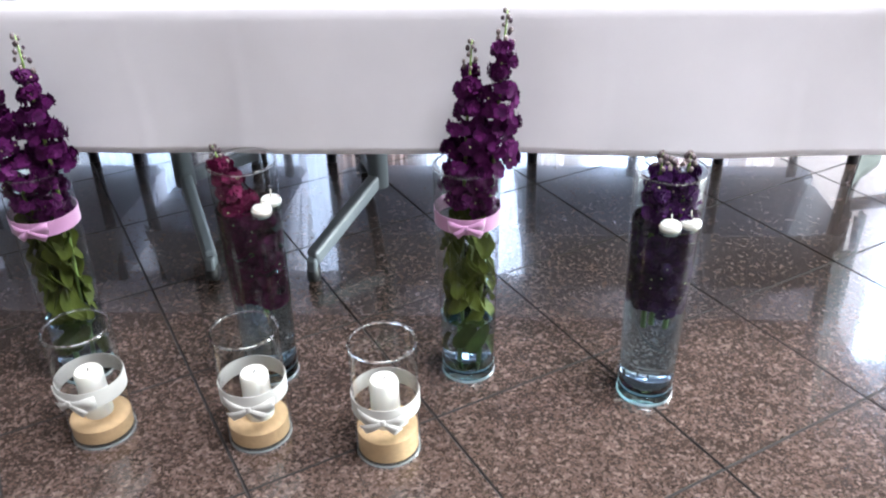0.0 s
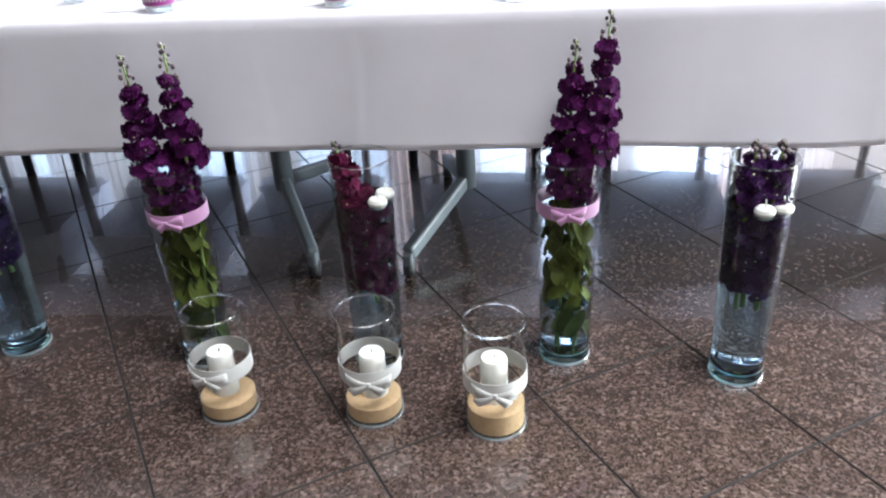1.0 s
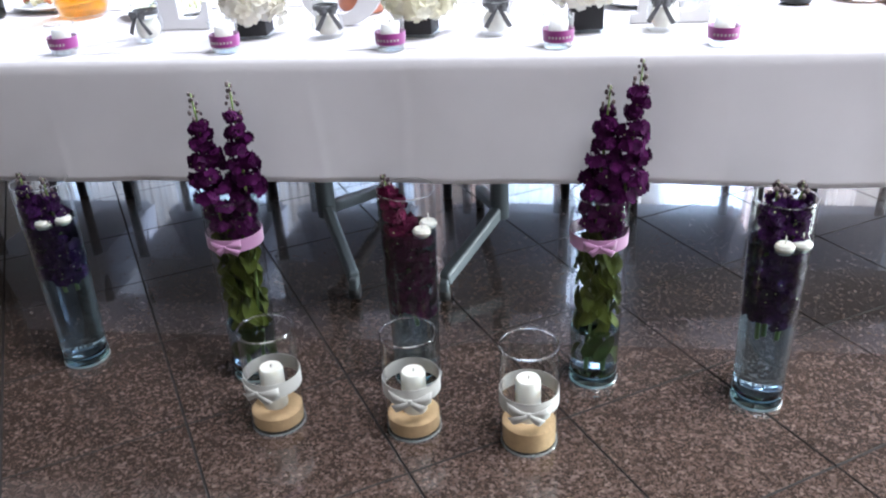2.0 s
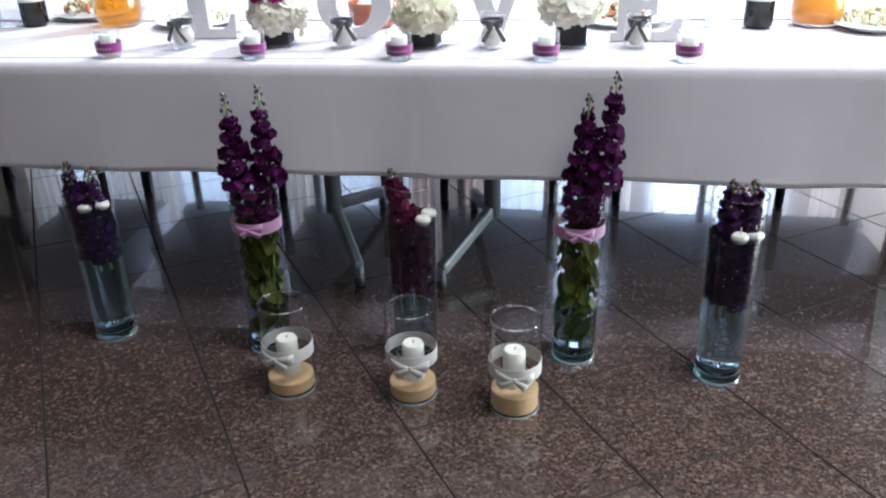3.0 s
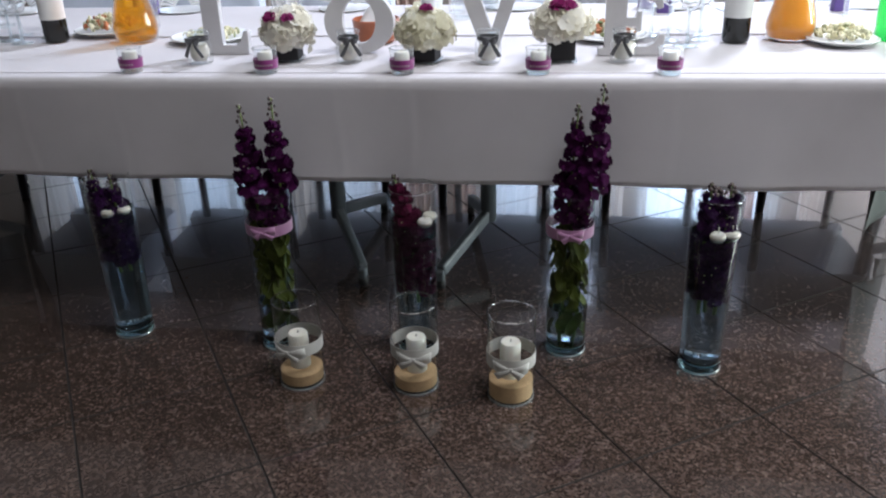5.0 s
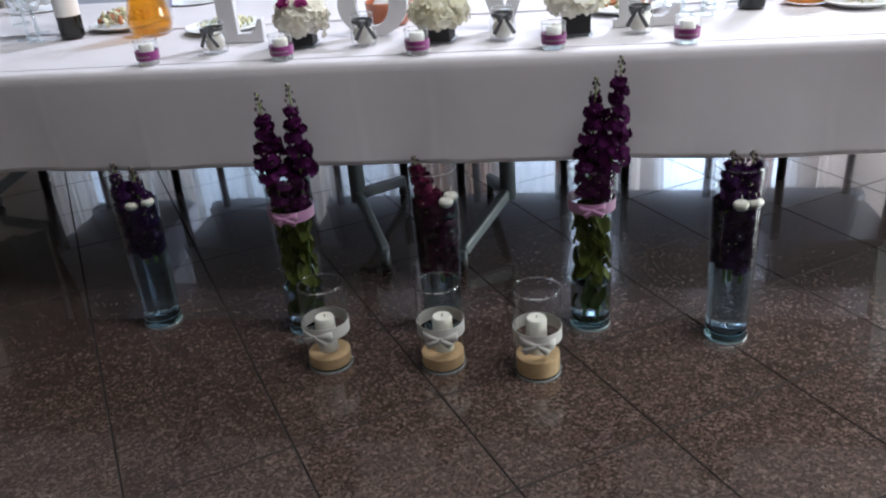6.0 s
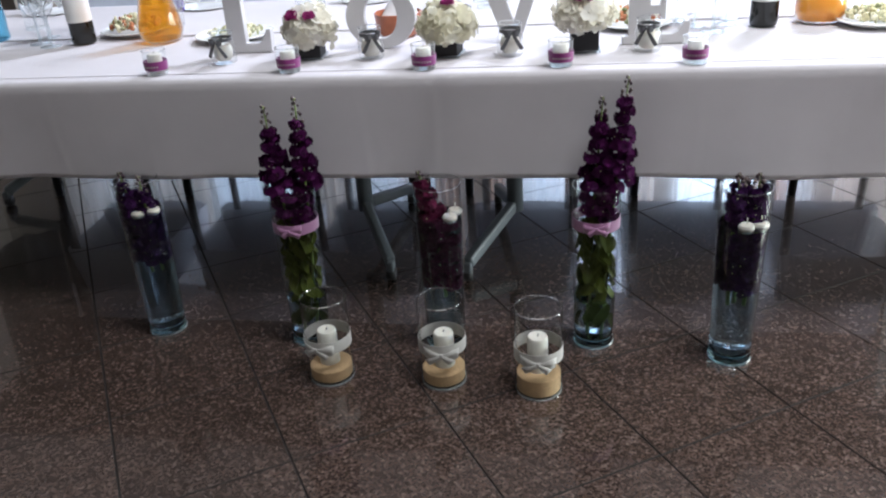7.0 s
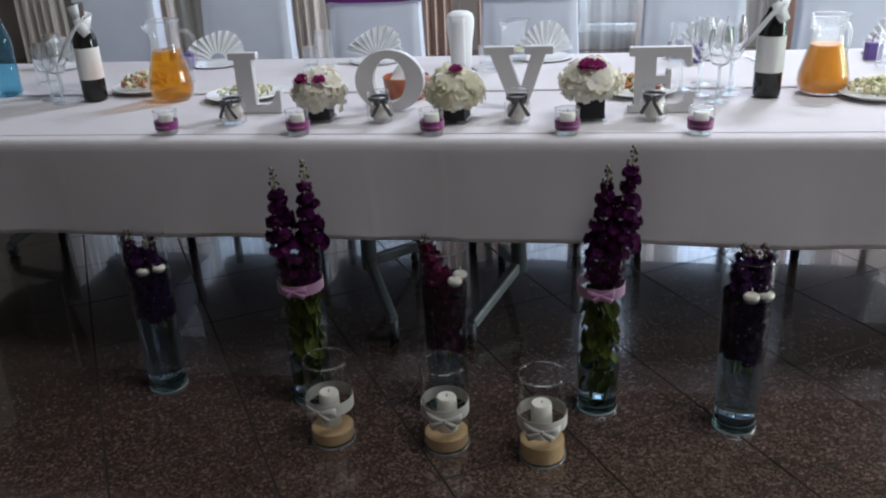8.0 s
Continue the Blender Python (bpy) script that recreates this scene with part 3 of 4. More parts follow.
# ---------------------------------------------------------------- ribbons, flowers, candles
def bow(parent, mat, at, size, tails, lean=0.0, label=""):
    """A tied bow whose front looks along -y from the point at: two folded wings, two tails and a knot."""
    x, y, z = at
    bm = bmesh.new()
    for s in (-1, 1):
        for lay, dz, reach in ((0.0, 0.06, 1.0), (0.008, -0.10, 0.86)):
            pts, wid = [], []
            for k in range(7):
                q = k / 6
                pts.append((x + s * size * reach * q, y - 0.004 - lay * math.sin(math.pi * q) - 0.004 * math.sin(2.4 * q) + 0.45 * size * size * q * q / 0.06 * 0.25, z + size * (dz * q * 2 + lean * s * q)))
                wid.append(size * (0.2 + 0.42 * math.sin(1.9 * q)))
            strip(pts, [(0.12 * s * k / 6, -0.35 + 0.1 * k, 1) for k in range(7)], wid, bm)
        tail = [(x + s * size * tails * 0.6 * k / 4, y - 0.006 - 0.003 * math.sin(k), z - size * tails * (k / 4) ** 1.1) for k in range(5)]
        strip(tail, [(1, 0, 0.5 * s)] * 5, [size * 0.22, size * 0.34, size * 0.42, size * 0.46, size * 0.46], bm)
    lathe([(0.0, -0.2 * size), (0.12 * size, -0.16 * size), (0.16 * size, 0), (0.12 * size, 0.16 * size), (0.0, 0.2 * size)], 10, bm=bm, at=(x, y - 0.006, z))
    return part("bow", bm, mat, parent, label)


def flat_bow(parent, mat, R, z, size, side, label):
    """A flat bow pinched on a round glass: two folded wings and two short tails lying on the wall."""
    bm = bmesh.new()

    def on(x, dz, off):
        a = x / R
        return ((R + off) * math.sin(a), -(R + off) * math.cos(a), z + dz)
    for s in (-1, 1):
        pts = [on(s * size * q, size * (0.10 if s == side else -0.04) * q, 0.0022 + 0.003 * math.sin(math.pi * q)) for q in (k / 6 for k in range(7))]
        strip(pts, [(0.1 * s, -0.12, 1)] * 7, [size * w for w in (0.2, 0.3, 0.44, 0.58, 0.68, 0.7, 0.66)], bm)
    for reach, drop, off in ((side * 0.8, 0.5, 0.0045), (-side * 0.55, 0.52, 0.004)):
        pts = [on(size * reach * q, -size * drop * q, off) for q in (k / 5 for k in range(6))]
        strip(pts, [(drop, 0, reach)] * 6, [size * w for w in (0.16, 0.24, 0.32, 0.38, 0.42, 0.44)], bm)
    box((size * 0.2, 0.005, size * 0.26), on(0, 0, 0.004), 0.0018, bm)
    return part("bow", smooth(bm), mat, parent, label)


def ring_band(z0, z1, r0, r1, seg=48, thick=0.001):
    return lathe([(r0, z0), (r1, z1), (r1 + thick, z1), (r0 + thick, z0)], seg, closed=True)


def floret(bm, at, out, size, rnd, lobes=5, layers=2, cup=0.25, eye=0.0):
    """One ruffled blossom of small bent petals, facing along out."""
    n = Vector(out).normalized()
    a = n.orthogonal().normalized()
    a.rotate(Matrix.Rotation(rnd.uniform(0, 6.28), 3, n))
    b = n.cross(a)
    p = Vector(at)
    for layer in range(layers):
        s = size * (1 - 0.35 * layer)
        lift = size * (0.05 + 0.28 * layer)
        mid = bm.verts.new(p + n * (lift - 0.06 * size))
        for k in range(lobes):
            t = 2 * math.pi * (k + 0.5 * layer) / lobes + rnd.uniform(-0.2, 0.2)
            w = math.pi / lobes * 1.08
            f = s * rnd.uniform(0.8, 1.12)
            edge = []
            for dt, rr, up in ((-w, 0.72, 0.10), (-w * 0.45, 1.0, cup), (w * 0.45, 1.0, cup * rnd.uniform(-0.2, 1.4)), (w, 0.72, 0.10)):
                edge.append(bm.verts.new(p + n * (lift + f * up * rnd.uniform(0.4, 1.3)) + f * rr * (math.cos(t + dt) * a + math.sin(t + dt) * b)))
            for e0, e1 in zip(edge, edge[1:]):
                bm.faces.new((mid, e0, e1))
    if eye:
        top = p + n * size * 0.42
        bm.faces.new([bm.verts.new(top + eye * (math.cos(t) * a + math.sin(t) * b)) for t in (0, 1.26, 2.51, 3.77, 5.03)]).material_index = 1


def stock(base, top, low, radius, mat, seed, label, vase, buds=0.05, bend=0.0, count=95, crowd=1.25):
    """A stem of stock: florets crowd the axis from height low up to the buds at the top, held in by the vase below its rim."""
    count = int(count * 1.3)
    rnd = random.Random(seed)
    base, top = Vector(base), Vector(top)
    fl = thing("stock_flower", base, label, "flower", "stock flowers in the vases")

    def axis(h):
        k = (h - base.z) / (top.z - base.z)
        p = base.lerp(top, k)
        p.x += bend * math.sin(math.pi * k)
        return p - base
    steps = [base.z + (top.z - base.z) * k / 10 for k in range(11)]
    part("stem", tube([axis(h) for h in steps], [0.0035] * 8 + [0.003, 0.0025, 0.0015], 7), STEM, fl)
    bm = bmesh.new()
    buds *= 0.85
    span = top.z - buds - low
    clumps = max(6, int(span / (0.0135 if crowd < 1.5 else 0.010)))
    count = int(count * crowd)
    for c in range(clumps):
        k = (c + 0.5) / clumps
        wide = radius * (0.80 + 0.42 * math.sin(math.pi * min(1, k * 0.7 + 0.22))) * (1 - 0.52 * max(0, k - 0.35) / 0.65)
        turn = c * 2.39996 + rnd.uniform(-0.4, 0.4)
        mid = axis(low + span * k + rnd.uniform(-0.004, 0.004)) + Vector((math.cos(turn), math.sin(turn), 0)) * wide * 0.42
        for i in range(int(count / clumps) + 1):
            ang = i * 2.39996 + turn
            o = Vector((math.cos(ang), math.sin(ang), rnd.uniform(-0.5, 0.6))) + 0.8 * Vector((math.cos(turn), math.sin(turn), 0))
            o.normalize()
            spot = mid + Vector((o.x, o.y, 0.55 * o.z)) * wide * rnd.uniform(0.35, 0.72)
            size = rnd.uniform(0.012, 0.0185) * (1 - 0.42 * max(0, k - 0.5))
            if base.z + spot.z < 0.475:
                aside = Vector((base.x + spot.x - vase[0], base.y + spot.y - vase[1]))
                reach = 0.036 + 0.012 * (base.z + spot.z) / 0.465
                size = min(size, 0.0145)
                if aside.length > reach:
                    spot.xy -= aside * (1 - reach / aside.length)
            floret(bm, spot, o, size, rnd, eye=0.0022 if rnd.random() < 0.16 else 0)
    part("flower_head", smooth(bm), [mat, EYE], fl, "crowded ruffled blossoms")
    bm = bmesh.new()
    for i in range(13):
        k = i / 13
        h = top.z - buds * (1 - k) * 1.1
        ang = i * 2.39996
        rr = 0.012 * (1 - k) + 0.003
        m = Matrix.Translation(axis(h) + Vector((math.cos(ang) * rr, math.sin(ang) * rr, 0.003))) @ Matrix.Rotation(rnd.uniform(-0.6, 0.6), 4, "X") @ Matrix.Diagonal((0.0044, 0.0044, 0.0062, 1))
        bmesh.ops.create_icosphere(bm, subdivisions=1, radius=rnd.uniform(0.7, 1.15), matrix=m)
    part("bud_tip", smooth(bm), BUD, fl, "small closed buds at the tip")
    return fl


def leaves(fl, low, high, spread, n, seed):
    """Long narrow leaves hanging about the stem, as one part of a flower."""
    rnd = random.Random(seed)
    for i in range(n):
        bm = bmesh.new()
        ang = i * 2.39996 + rnd.uniform(-0.3, 0.3)
        h = low + (high - low) * (i + rnd.random()) / n
        ln, wd = rnd.uniform(0.06, 0.10), rnd.uniform(0.026, 0.040)
        d = 1 if rnd.random() < 0.4 else -1
        out = Vector((math.cos(ang), math.sin(ang), 0))
        tan = Vector((-math.sin(ang), math.cos(ang), 0))
        rows = []
        for k in range(7):
            t = k / 6
            reach = min(spread, 0.008 + spread * (1.25 * t - 0.35 * t * t))
            z = max(low - 0.03, h + d * ln * (t - 0.2 * t * t))
            w = wd * math.sin(math.pi * (0.08 + 0.9 * t)) ** 0.7
            c = out * reach + Vector((0, 0, z)) + tan * (0.012 * math.sin(3 * t + i))
            rows.append([bm.verts.new(c - tan * w / 2 + out * 0.003), bm.verts.new(c - out * 0.003), bm.verts.new(c + tan * w / 2 + out * 0.003)])
        for a, b in zip(rows, rows[1:]):
            for k in range(2):
                bm.faces.new((a[k], a[k + 1], b[k + 1], b[k]))
        part("leaf", smooth(bm), LEAF, fl)


def floating_candle(at, seed):
    c = thing("floating_candle", at, "small white floating candle with a short wick, afloat in a vase", "candle", "floating candles")
    c.matrix_basis = pose(*at, (seed * 37) % 9 - 4, (seed * 53) % 11 - 5, 0)
    part("wax", lathe([(0, -0.011), (0.012, -0.010), (0.0185, -0.003), (0.0195, 0.003), (0.0165, 0.009), (0.006, 0.0105), (0, 0.010)], 24), WAX, c)
    part("wick", tube([(0, 0, 0.009), (0.0015, 0, 0.017), (0.001, 0.001, 0.026)], 0.0011, 6), WAX, c)
    return c


def rim_round(r, z, w=0.0021):
    return [(r + w * math.cos(a), z + w * math.sin(a)) for a in (2 * math.pi * k / 8 for k in range(8))]


def tall_vase(at, water, ribbon, label, h=0.465, r0=0.053, r1=0.063):
    v = thing("cylinder_vase", at, label, "vase", "tall glass vases")
    t, b = 0.0035, 0.022

    def r(z):
        return r0 + (r1 - r0) * z / h
    part("glass", lathe([(r(b), 0.0234), (r(h / 2), h / 2), (r(h), h - 0.001)], 56), VASE_GLASS, v)
    part("rim", lathe(rim_round(r(h) - t / 2, h + 0.001), 56, closed=True), RIM_GLASS, v)
    part("base", lathe([(0.0, 0.0016), (r0 - 0.014, 0.0008), (r0 - 0.005, 0.0008), (r0 - 0.001, 0.003), (r0 + 0.0006, 0.008), (r(b), 0.0225), (r(b) - 0.004, 0.0238), (0.0, 0.0215)], 56), FOOT_GLASS, v, "thick clear glass foot")
    part("foot_glint", lathe(rim_round(r0 - 0.001, 0.0040, 0.0036), 56, closed=True), GLINT_RING, v, "added whitish ring for the glint on the foot's lower edge")
    part("shoulder_glint", lathe(rim_round(r(b) - 0.0042, 0.0252, 0.0018), 56, closed=True), GLINT_RING, v, "added whitish ring for the glint where wall and foot meet")
    part("water", lathe([(0.0, 0.0278), (r(0.028) - 0.0064, 0.0278), (r(0.034) - 0.0016, 0.0252), (r(water) - 0.0016, water + 0.0008), (r(water) - 0.006, water - 0.0004), (0.0, water - 0.0006)], 64), WATER, v, "still clear water")
    if ribbon:
        part("ribbon", ring_band(0.353, 0.383, r(0.353) + 0.0006, r(0.383) + 0.0006), PINK, v, "lilac pink ribbon round the glass")
        flat_bow(v, PINK, r(0.368), 0.368, 0.034, 1, "flat lilac pink bow")
    return v


V_A, V_B, V_C, V_D, V_E = (-0.846, -0.028, 0), (-0.385, -0.06, 0), (0.010, -0.056, 0), (0.42, -0.036, 0), (0.774, -0.099, 0)
tall_vase(V_A, 0.388, False, "tall clear glass vase of water with sunk violet flowers", 0.482)
tall_vase(V_B, 0.14, True, "tall clear glass vase with a lilac ribbon and plum flowers")
tall_vase(V_C, 0.388, False, "tall clear glass vase of water with one wine-red flower", 0.478)
tall_vase(V_D, 0.14, True, "tall clear glass vase with a lilac ribbon and plum flowers")
tall_vase(V_E, 0.388, False, "tall clear glass vase of water with sunk deep violet flowers", 0.485)

vio = "deep violet stock flower sunk in the water of a vase"
plum = "tall plum-purple stock flower standing in a ribboned vase"
stock((V_A[0] - 0.006, V_A[1], 0.2), (V_A[0] - 0.022, V_A[1] - 0.03, 0.512), 0.235, 0.037, VIOLET, 1, vio, V_A, 0.04, crowd=2.0, count=80)
stock((V_A[0] + 0.012, V_A[1] + 0.008, 0.2), (V_A[0] + 0.026, V_A[1] - 0.02, 0.497), 0.24, 0.036, VIOLET, 2, vio, V_A, 0.05, crowd=2.0, count=70)
for s, (bx, tx, ty, tz, bd) in enumerate(((-0.012, -0.034, -0.02, 0.70, 0.004), (0.012, 0.048, -0.012, 0.718, 0.012))):
    f = stock((V_B[0] + bx, V_B[1], 0.03), (V_B[0] + tx, V_B[1] + ty, tz), 0.372, 0.035, PLUM, 10 + s, plum, V_B, 0.07, bend=bd, count=120)
    leaves(f, 0.135, 0.325, 0.033, 34, 20 + s)
    leaves(f, 0.045, 0.10, 0.024, 3, 24 + s)
stock((V_C[0] + 0.004, V_C[1], 0.15), (V_C[0] - 0.046, V_C[1] - 0.005, 0.512), 0.185, 0.043, WINE_RED, 30, "wine-red stock flower leaning in a tall vase", V_C, 0.035, bend=0.012, count=210, crowd=2.2)
for s, (bx, tx, ty, tz, bd) in enumerate(((-0.012, 0.01, -0.01, 0.697, -0.006), (0.014, 0.068, -0.03, 0.752, 0.0))):
    f = stock((V_D[0] + bx, V_D[1], 0.03), (V_D[0] + tx, V_D[1] + ty, tz), 0.372, 0.034, PLUM, 40 + s, plum, V_D, 0.06, bend=bd, count=125)
    leaves(f, 0.135, 0.325, 0.033, 32, 50 + s)
    leaves(f, 0.045, 0.10, 0.024, 3, 54 + s)
stock((V_E[0] - 0.012, V_E[1], 0.165), (V_E[0] - 0.02, V_E[1] - 0.004, 0.518), 0.205, 0.036, VIOLET, 60, vio, V_E, 0.035, crowd=2.0, count=85)
stock((V_E[0] + 0.016, V_E[1], 0.165), (V_E[0] + 0.03, V_E[1] + 0.004, 0.515), 0.21, 0.034, VIOLET, 61, vio, V_E, 0.035, crowd=2.0, count=75)
stock((V_E[0] + 0.002, V_E[1] + 0.016, 0.165), (V_E[0] + 0.004, V_E[1] + 0.022, 0.495), 0.215, 0.032, VIOLET, 62, vio, V_E, 0.03, crowd=2.0, count=60)
for i, (vx, dx, dy) in enumerate(((V_A, 0.016, -0.036), (V_A, 0.052 - 0.002, -0.012), (V_C, 0.034, -0.028), (V_C, 0.042, 0.012), (V_E, 0.001, -0.038), (V_E, 0.038, -0.024))):
    floating_candle((vx[0] + dx - (0.008 if vx is V_A else 0), vx[1] + dy, 0.392), i)


# ---------------------------------------------------------------- sand glasses with candles
def sand_glass(at, seed, bow_turn, bow_z, sand_low, sand_top):
    rnd = random.Random(seed)
    R, H, t = 0.06, 0.238, 0.003
    sand_low -= 0.0068
    g = thing("candle_glass", at, "clear glass cylinder with a white satin bow, standing on granite", "candle holder", "candle glasses on the floor")
    part("glass", lathe([(R, 0.0058), (R, H / 2), (R, H - 0.001)], 56), VASE_GLASS, g)
    part("foot_glint", lathe(rim_round(R - 0.0022, 0.0024, 0.0022), 56, closed=True), GLINT_RING, g, "added whitish ring for the glint on the foot's lower edge")
    part("base", lathe([(0.0, 0.0), (R - 0.006, 0.0), (R - 0.001, 0.003), (R, 0.0036), (R, 0.0056), (0.0, 0.0056)], 56), BASE_GLASS, g, "thick clear glass foot")
    part("rim", lathe(rim_round(R - t / 2, H + 0.001), 56, closed=True), RIM_GLASS, g)
    part("ribbon", ring_band(0.102, 0.136, R + 0.0006, R + 0.0006), SATIN, g, "white satin ribbon round the glass")
    b = flat_bow(g, SATIN, R, 0.115, 0.046, -1, "tied white satin bow")
    b.matrix_basis = pose(0, 0, bow_z, 0, 0, bow_turn)
    sand = part("sand", lathe([(0.0, sand_low), (R - t - 0.006, sand_low), (R - t - 0.0015, sand_low + 0.004), (R - t - 0.0015, sand_top - 0.003), (R - t - 0.006, sand_top), (0.03, sand_top + 0.001), (0.0, sand_top + 0.001)], 48), SAND)
    sand.matrix_basis = pose(*at)
    tagged(sand, "golden sand filling the bottom of a candle glass", "sand", "sand fillings", "stuff")
    cd = thing("pillar_candle", (at[0] + rnd.uniform(-0.004, 0.004), at[1] + 0.004, sand_top), "short white pillar candle set in sand", "candle", "pillar candles")
    part("wax", lathe([(0.0, 0.0), (0.0262, 0.0), (0.0265, 0.003), (0.0262, 0.092), (0.0235, 0.098), (0.012, 0.0985), (0.004, 0.0965), (0.0, 0.0965)], 36), WAX, cd)
    part("wick", tube([(0, 0, 0.095), (0.001, 0, 0.1), (0.002, 0.001, 0.104)], 0.0011, 6), WICK, cd, "dark unlit wick")
    return g


sand_glass((-0.276, -0.243, 0), 1, -14, 0.0, 0.0135, 0.042)
sand_glass((0.029, -0.242, 0), 2, 6, -0.006, 0.0125, 0.043)
sand_glass((0.278, -0.272, 0), 3, 2, -0.004, 0.0118, 0.056)


# ---------------------------------------------------------------- table decoration
TT = TOP + 0.0075


def tealight(x, y, turn):
    t = thing("tealight_glass", (x, y, TT), "small tealight glass with a purple ribbon and white candle", "candle holder", "tealight glasses along the edge", turn=turn)
    part("glass", lathe([(0.0285, 0.009), (0.0315, 0.064)], 36), FINE_GLASS, t)
    part("base", lathe([(0.0, 0.0), (0.027, 0.0), (0.0288, 0.003), (0.0288, 0.0088), (0.0, 0.0088)], 36), BASE_GLASS, t, "thick clear glass bottom")
    part("rim", lathe(rim_round(0.031, 0.0645, 0.0014), 36, closed=True), RIM_GLASS, t)
    part("ribbon", lathe([(0.0302, 0.014), (0.0315, 0.038), (0.0323, 0.038), (0.031, 0.014)], 36, closed=True), MAUVE, t, "purple ribbon printed with pale bars")
    bm = bmesh.new()
    for k in range(7):
        a = radians(-90 + (k - 3) * 13)
        box((0.0034, 0.0008, 0.0045), (0.0324 * math.cos(a), 0.0324 * math.sin(a), 0.024), bm=bm, rot=Matrix.Rotation(a + math.pi / 2, 4, "Z"))
    tagged(part("print", bm, SATIN, t, "pale printed bars"), kind="stuff")
    part("candle", lathe([(0.0, 0.0105), (0.0195, 0.0105), (0.0198, 0.05), (0.017, 0.0555), (0.0, 0.0565)], 30), WAX, t, "white wax candle")
    part("wick", tube([(0, 0, 0.056), (0.001, 0, 0.062)], 0.001, 6), WICK, t)


for i, (x, y) in enumerate(((-0.757, 0.062), (-0.381, 0.053), (-0.019, 0.047), (0.327, 0.046), (0.651, 0.044))):
    tealight(x, y, (-8, 5, 0, 6, -4)[i])


def ribbon_jar(x, y, turn):
    j = thing("bow_jar", (x, y, TT), "small clear jar with a dark grey bow and white filling", "jar", "bow jars in front of the letters", turn=turn)
    part("glass", lathe([(0.0, 0.0), (0.030, 0.0), (0.034, 0.004), (0.0355, 0.03), (0.034, 0.052), (0.028, 0.066), (0.0275, 0.072), (0.031, 0.075), (0.031, 0.084), (0.029, 0.0855)], 36), VASE_GLASS, j)
    part("rim", lathe(rim_round(0.0298, 0.0845, 0.0016), 36, closed=True), RIM_GLASS, j)
    part("ribbon", lathe([(0.0285, 0.062), (0.0285, 0.071), (0.0295, 0.071), (0.0295, 0.062)], 36, closed=True), SILVER_RIBBON, j)
    bow(j, SILVER_RIBBON, (0.004, -0.031, 0.066), 0.022, 2.0, 0.05, "tied dark grey bow with long tails")
    part("filling", lathe([(0.0, 0.008), (0.018, 0.0085), (0.026, 0.02), (0.027, 0.036), (0.021, 0.052), (0.0, 0.056)], 30), WAX, j, "white wax filling")


for x, y, t in ((-0.606, 0.17, -10), (-0.186, 0.178, 14), (0.193, 0.172, 4), (0.549, 0.182, -20)):
    ribbon_jar(x, y, t)


def bouquet(x, y, turn, seed, green, reds, sink=0.0):
    rnd = random.Random(seed)
    b = thing("hydrangea_bouquet", (x, y, TT), "ivory hydrangea ball with dark carnations in a black pot", "flower arrangement", "bouquets between the letters", turn=turn)
    pot = part("pot", box((0.072, 0.072, 0.075), (0, 0, 0.0385 + 0.004), 0.002), BLACK_FOAM, b, "black cube lining")
    part("glass_cube", box((0.082, 0.082, 0.008), (0, 0, 0.004), 0.0015), BASE_GLASS, pot, "clear glass cube base")
    c = Vector((0, 0, 0.098 - sink))
    part("core", lathe([(0.0, 0.045 - sink), (0.042, 0.06 - sink), (0.05, 0.095 - sink), (0.036, 0.122 - sink), (0.0, 0.13 - sink)], 24), IVORY, b)
    bm = bmesh.new()
    for i in range(150):
        z = 1 - 2 * (i + 0.5) / 150
        if z < -0.72:
            continue
        a = i * 2.39996
        o = Vector((math.sqrt(1 - z * z) * math.cos(a), math.sqrt(1 - z * z) * math.sin(a), z))
        lump = 1 + 0.34 * noise.noise(o * 1.9 + Vector((seed, 0, 0)))
        p = c + Vector((o.x * 0.069, o.y * 0.069, o.z * 0.052)) * lump
        floret(bm, p, o + 0.25 * Vector((rnd.uniform(-1, 1), rnd.uniform(-1, 1), rnd.uniform(-1, 1))), rnd.uniform(0.014, 0.026), rnd, 4, 1, 0.3)
    part("hydrangea", smooth(bm), green, b, "ball of pale ruffled florets")
    for dx, dy, dz, s in reds:
        bm = bmesh.new()
        for k in range(10):
            a = k * 2.39996
            floret(bm, c + Vector((dx + 0.008 * math.cos(a), dy + 0.008 * math.sin(a), dz)), (0.6 * math.cos(a) + dx * 8, 0.6 * math.sin(a) + dy * 8, 1), s, rnd, 6, 2, 0.35)
        part("carnation", smooth(bm), CARNATION, b, "ruffled dark red-purple carnation")
    return b


GREEN_IVORY = petals("greenish_ivory_petals", (0.58, 0.54, 0.36), (0.85, 0.82, 0.69), 80, 0.35)
bouquet(-0.366, 0.205, 4, 3, IVORY, ((-0.026, -0.05, 0.042, 0.017), (0.018, -0.052, 0.040, 0.014)), 0.014)
bouquet(0.021, 0.19, -6, 5, GREEN_IVORY, ((0.012, -0.02, 0.062, 0.013),), 0.016)
bouquet(0.386, 0.205, 3, 8, IVORY, ((-0.012, -0.042, 0.052, 0.02), (0.012, -0.046, 0.050, 0.018)))

LH = 0.176


def letter(kind, outline, x, y, turn, hole=None):
    o = part("decorative_letter", prism(outline, 0.026, hole, 0.0015), LETTER)
    o.matrix_basis = pose(x, y, TT, 0, 0, turn)
    return tagged(o, f"freestanding white wooden capital letter {kind} on the table", "letter", "white wooden letters")


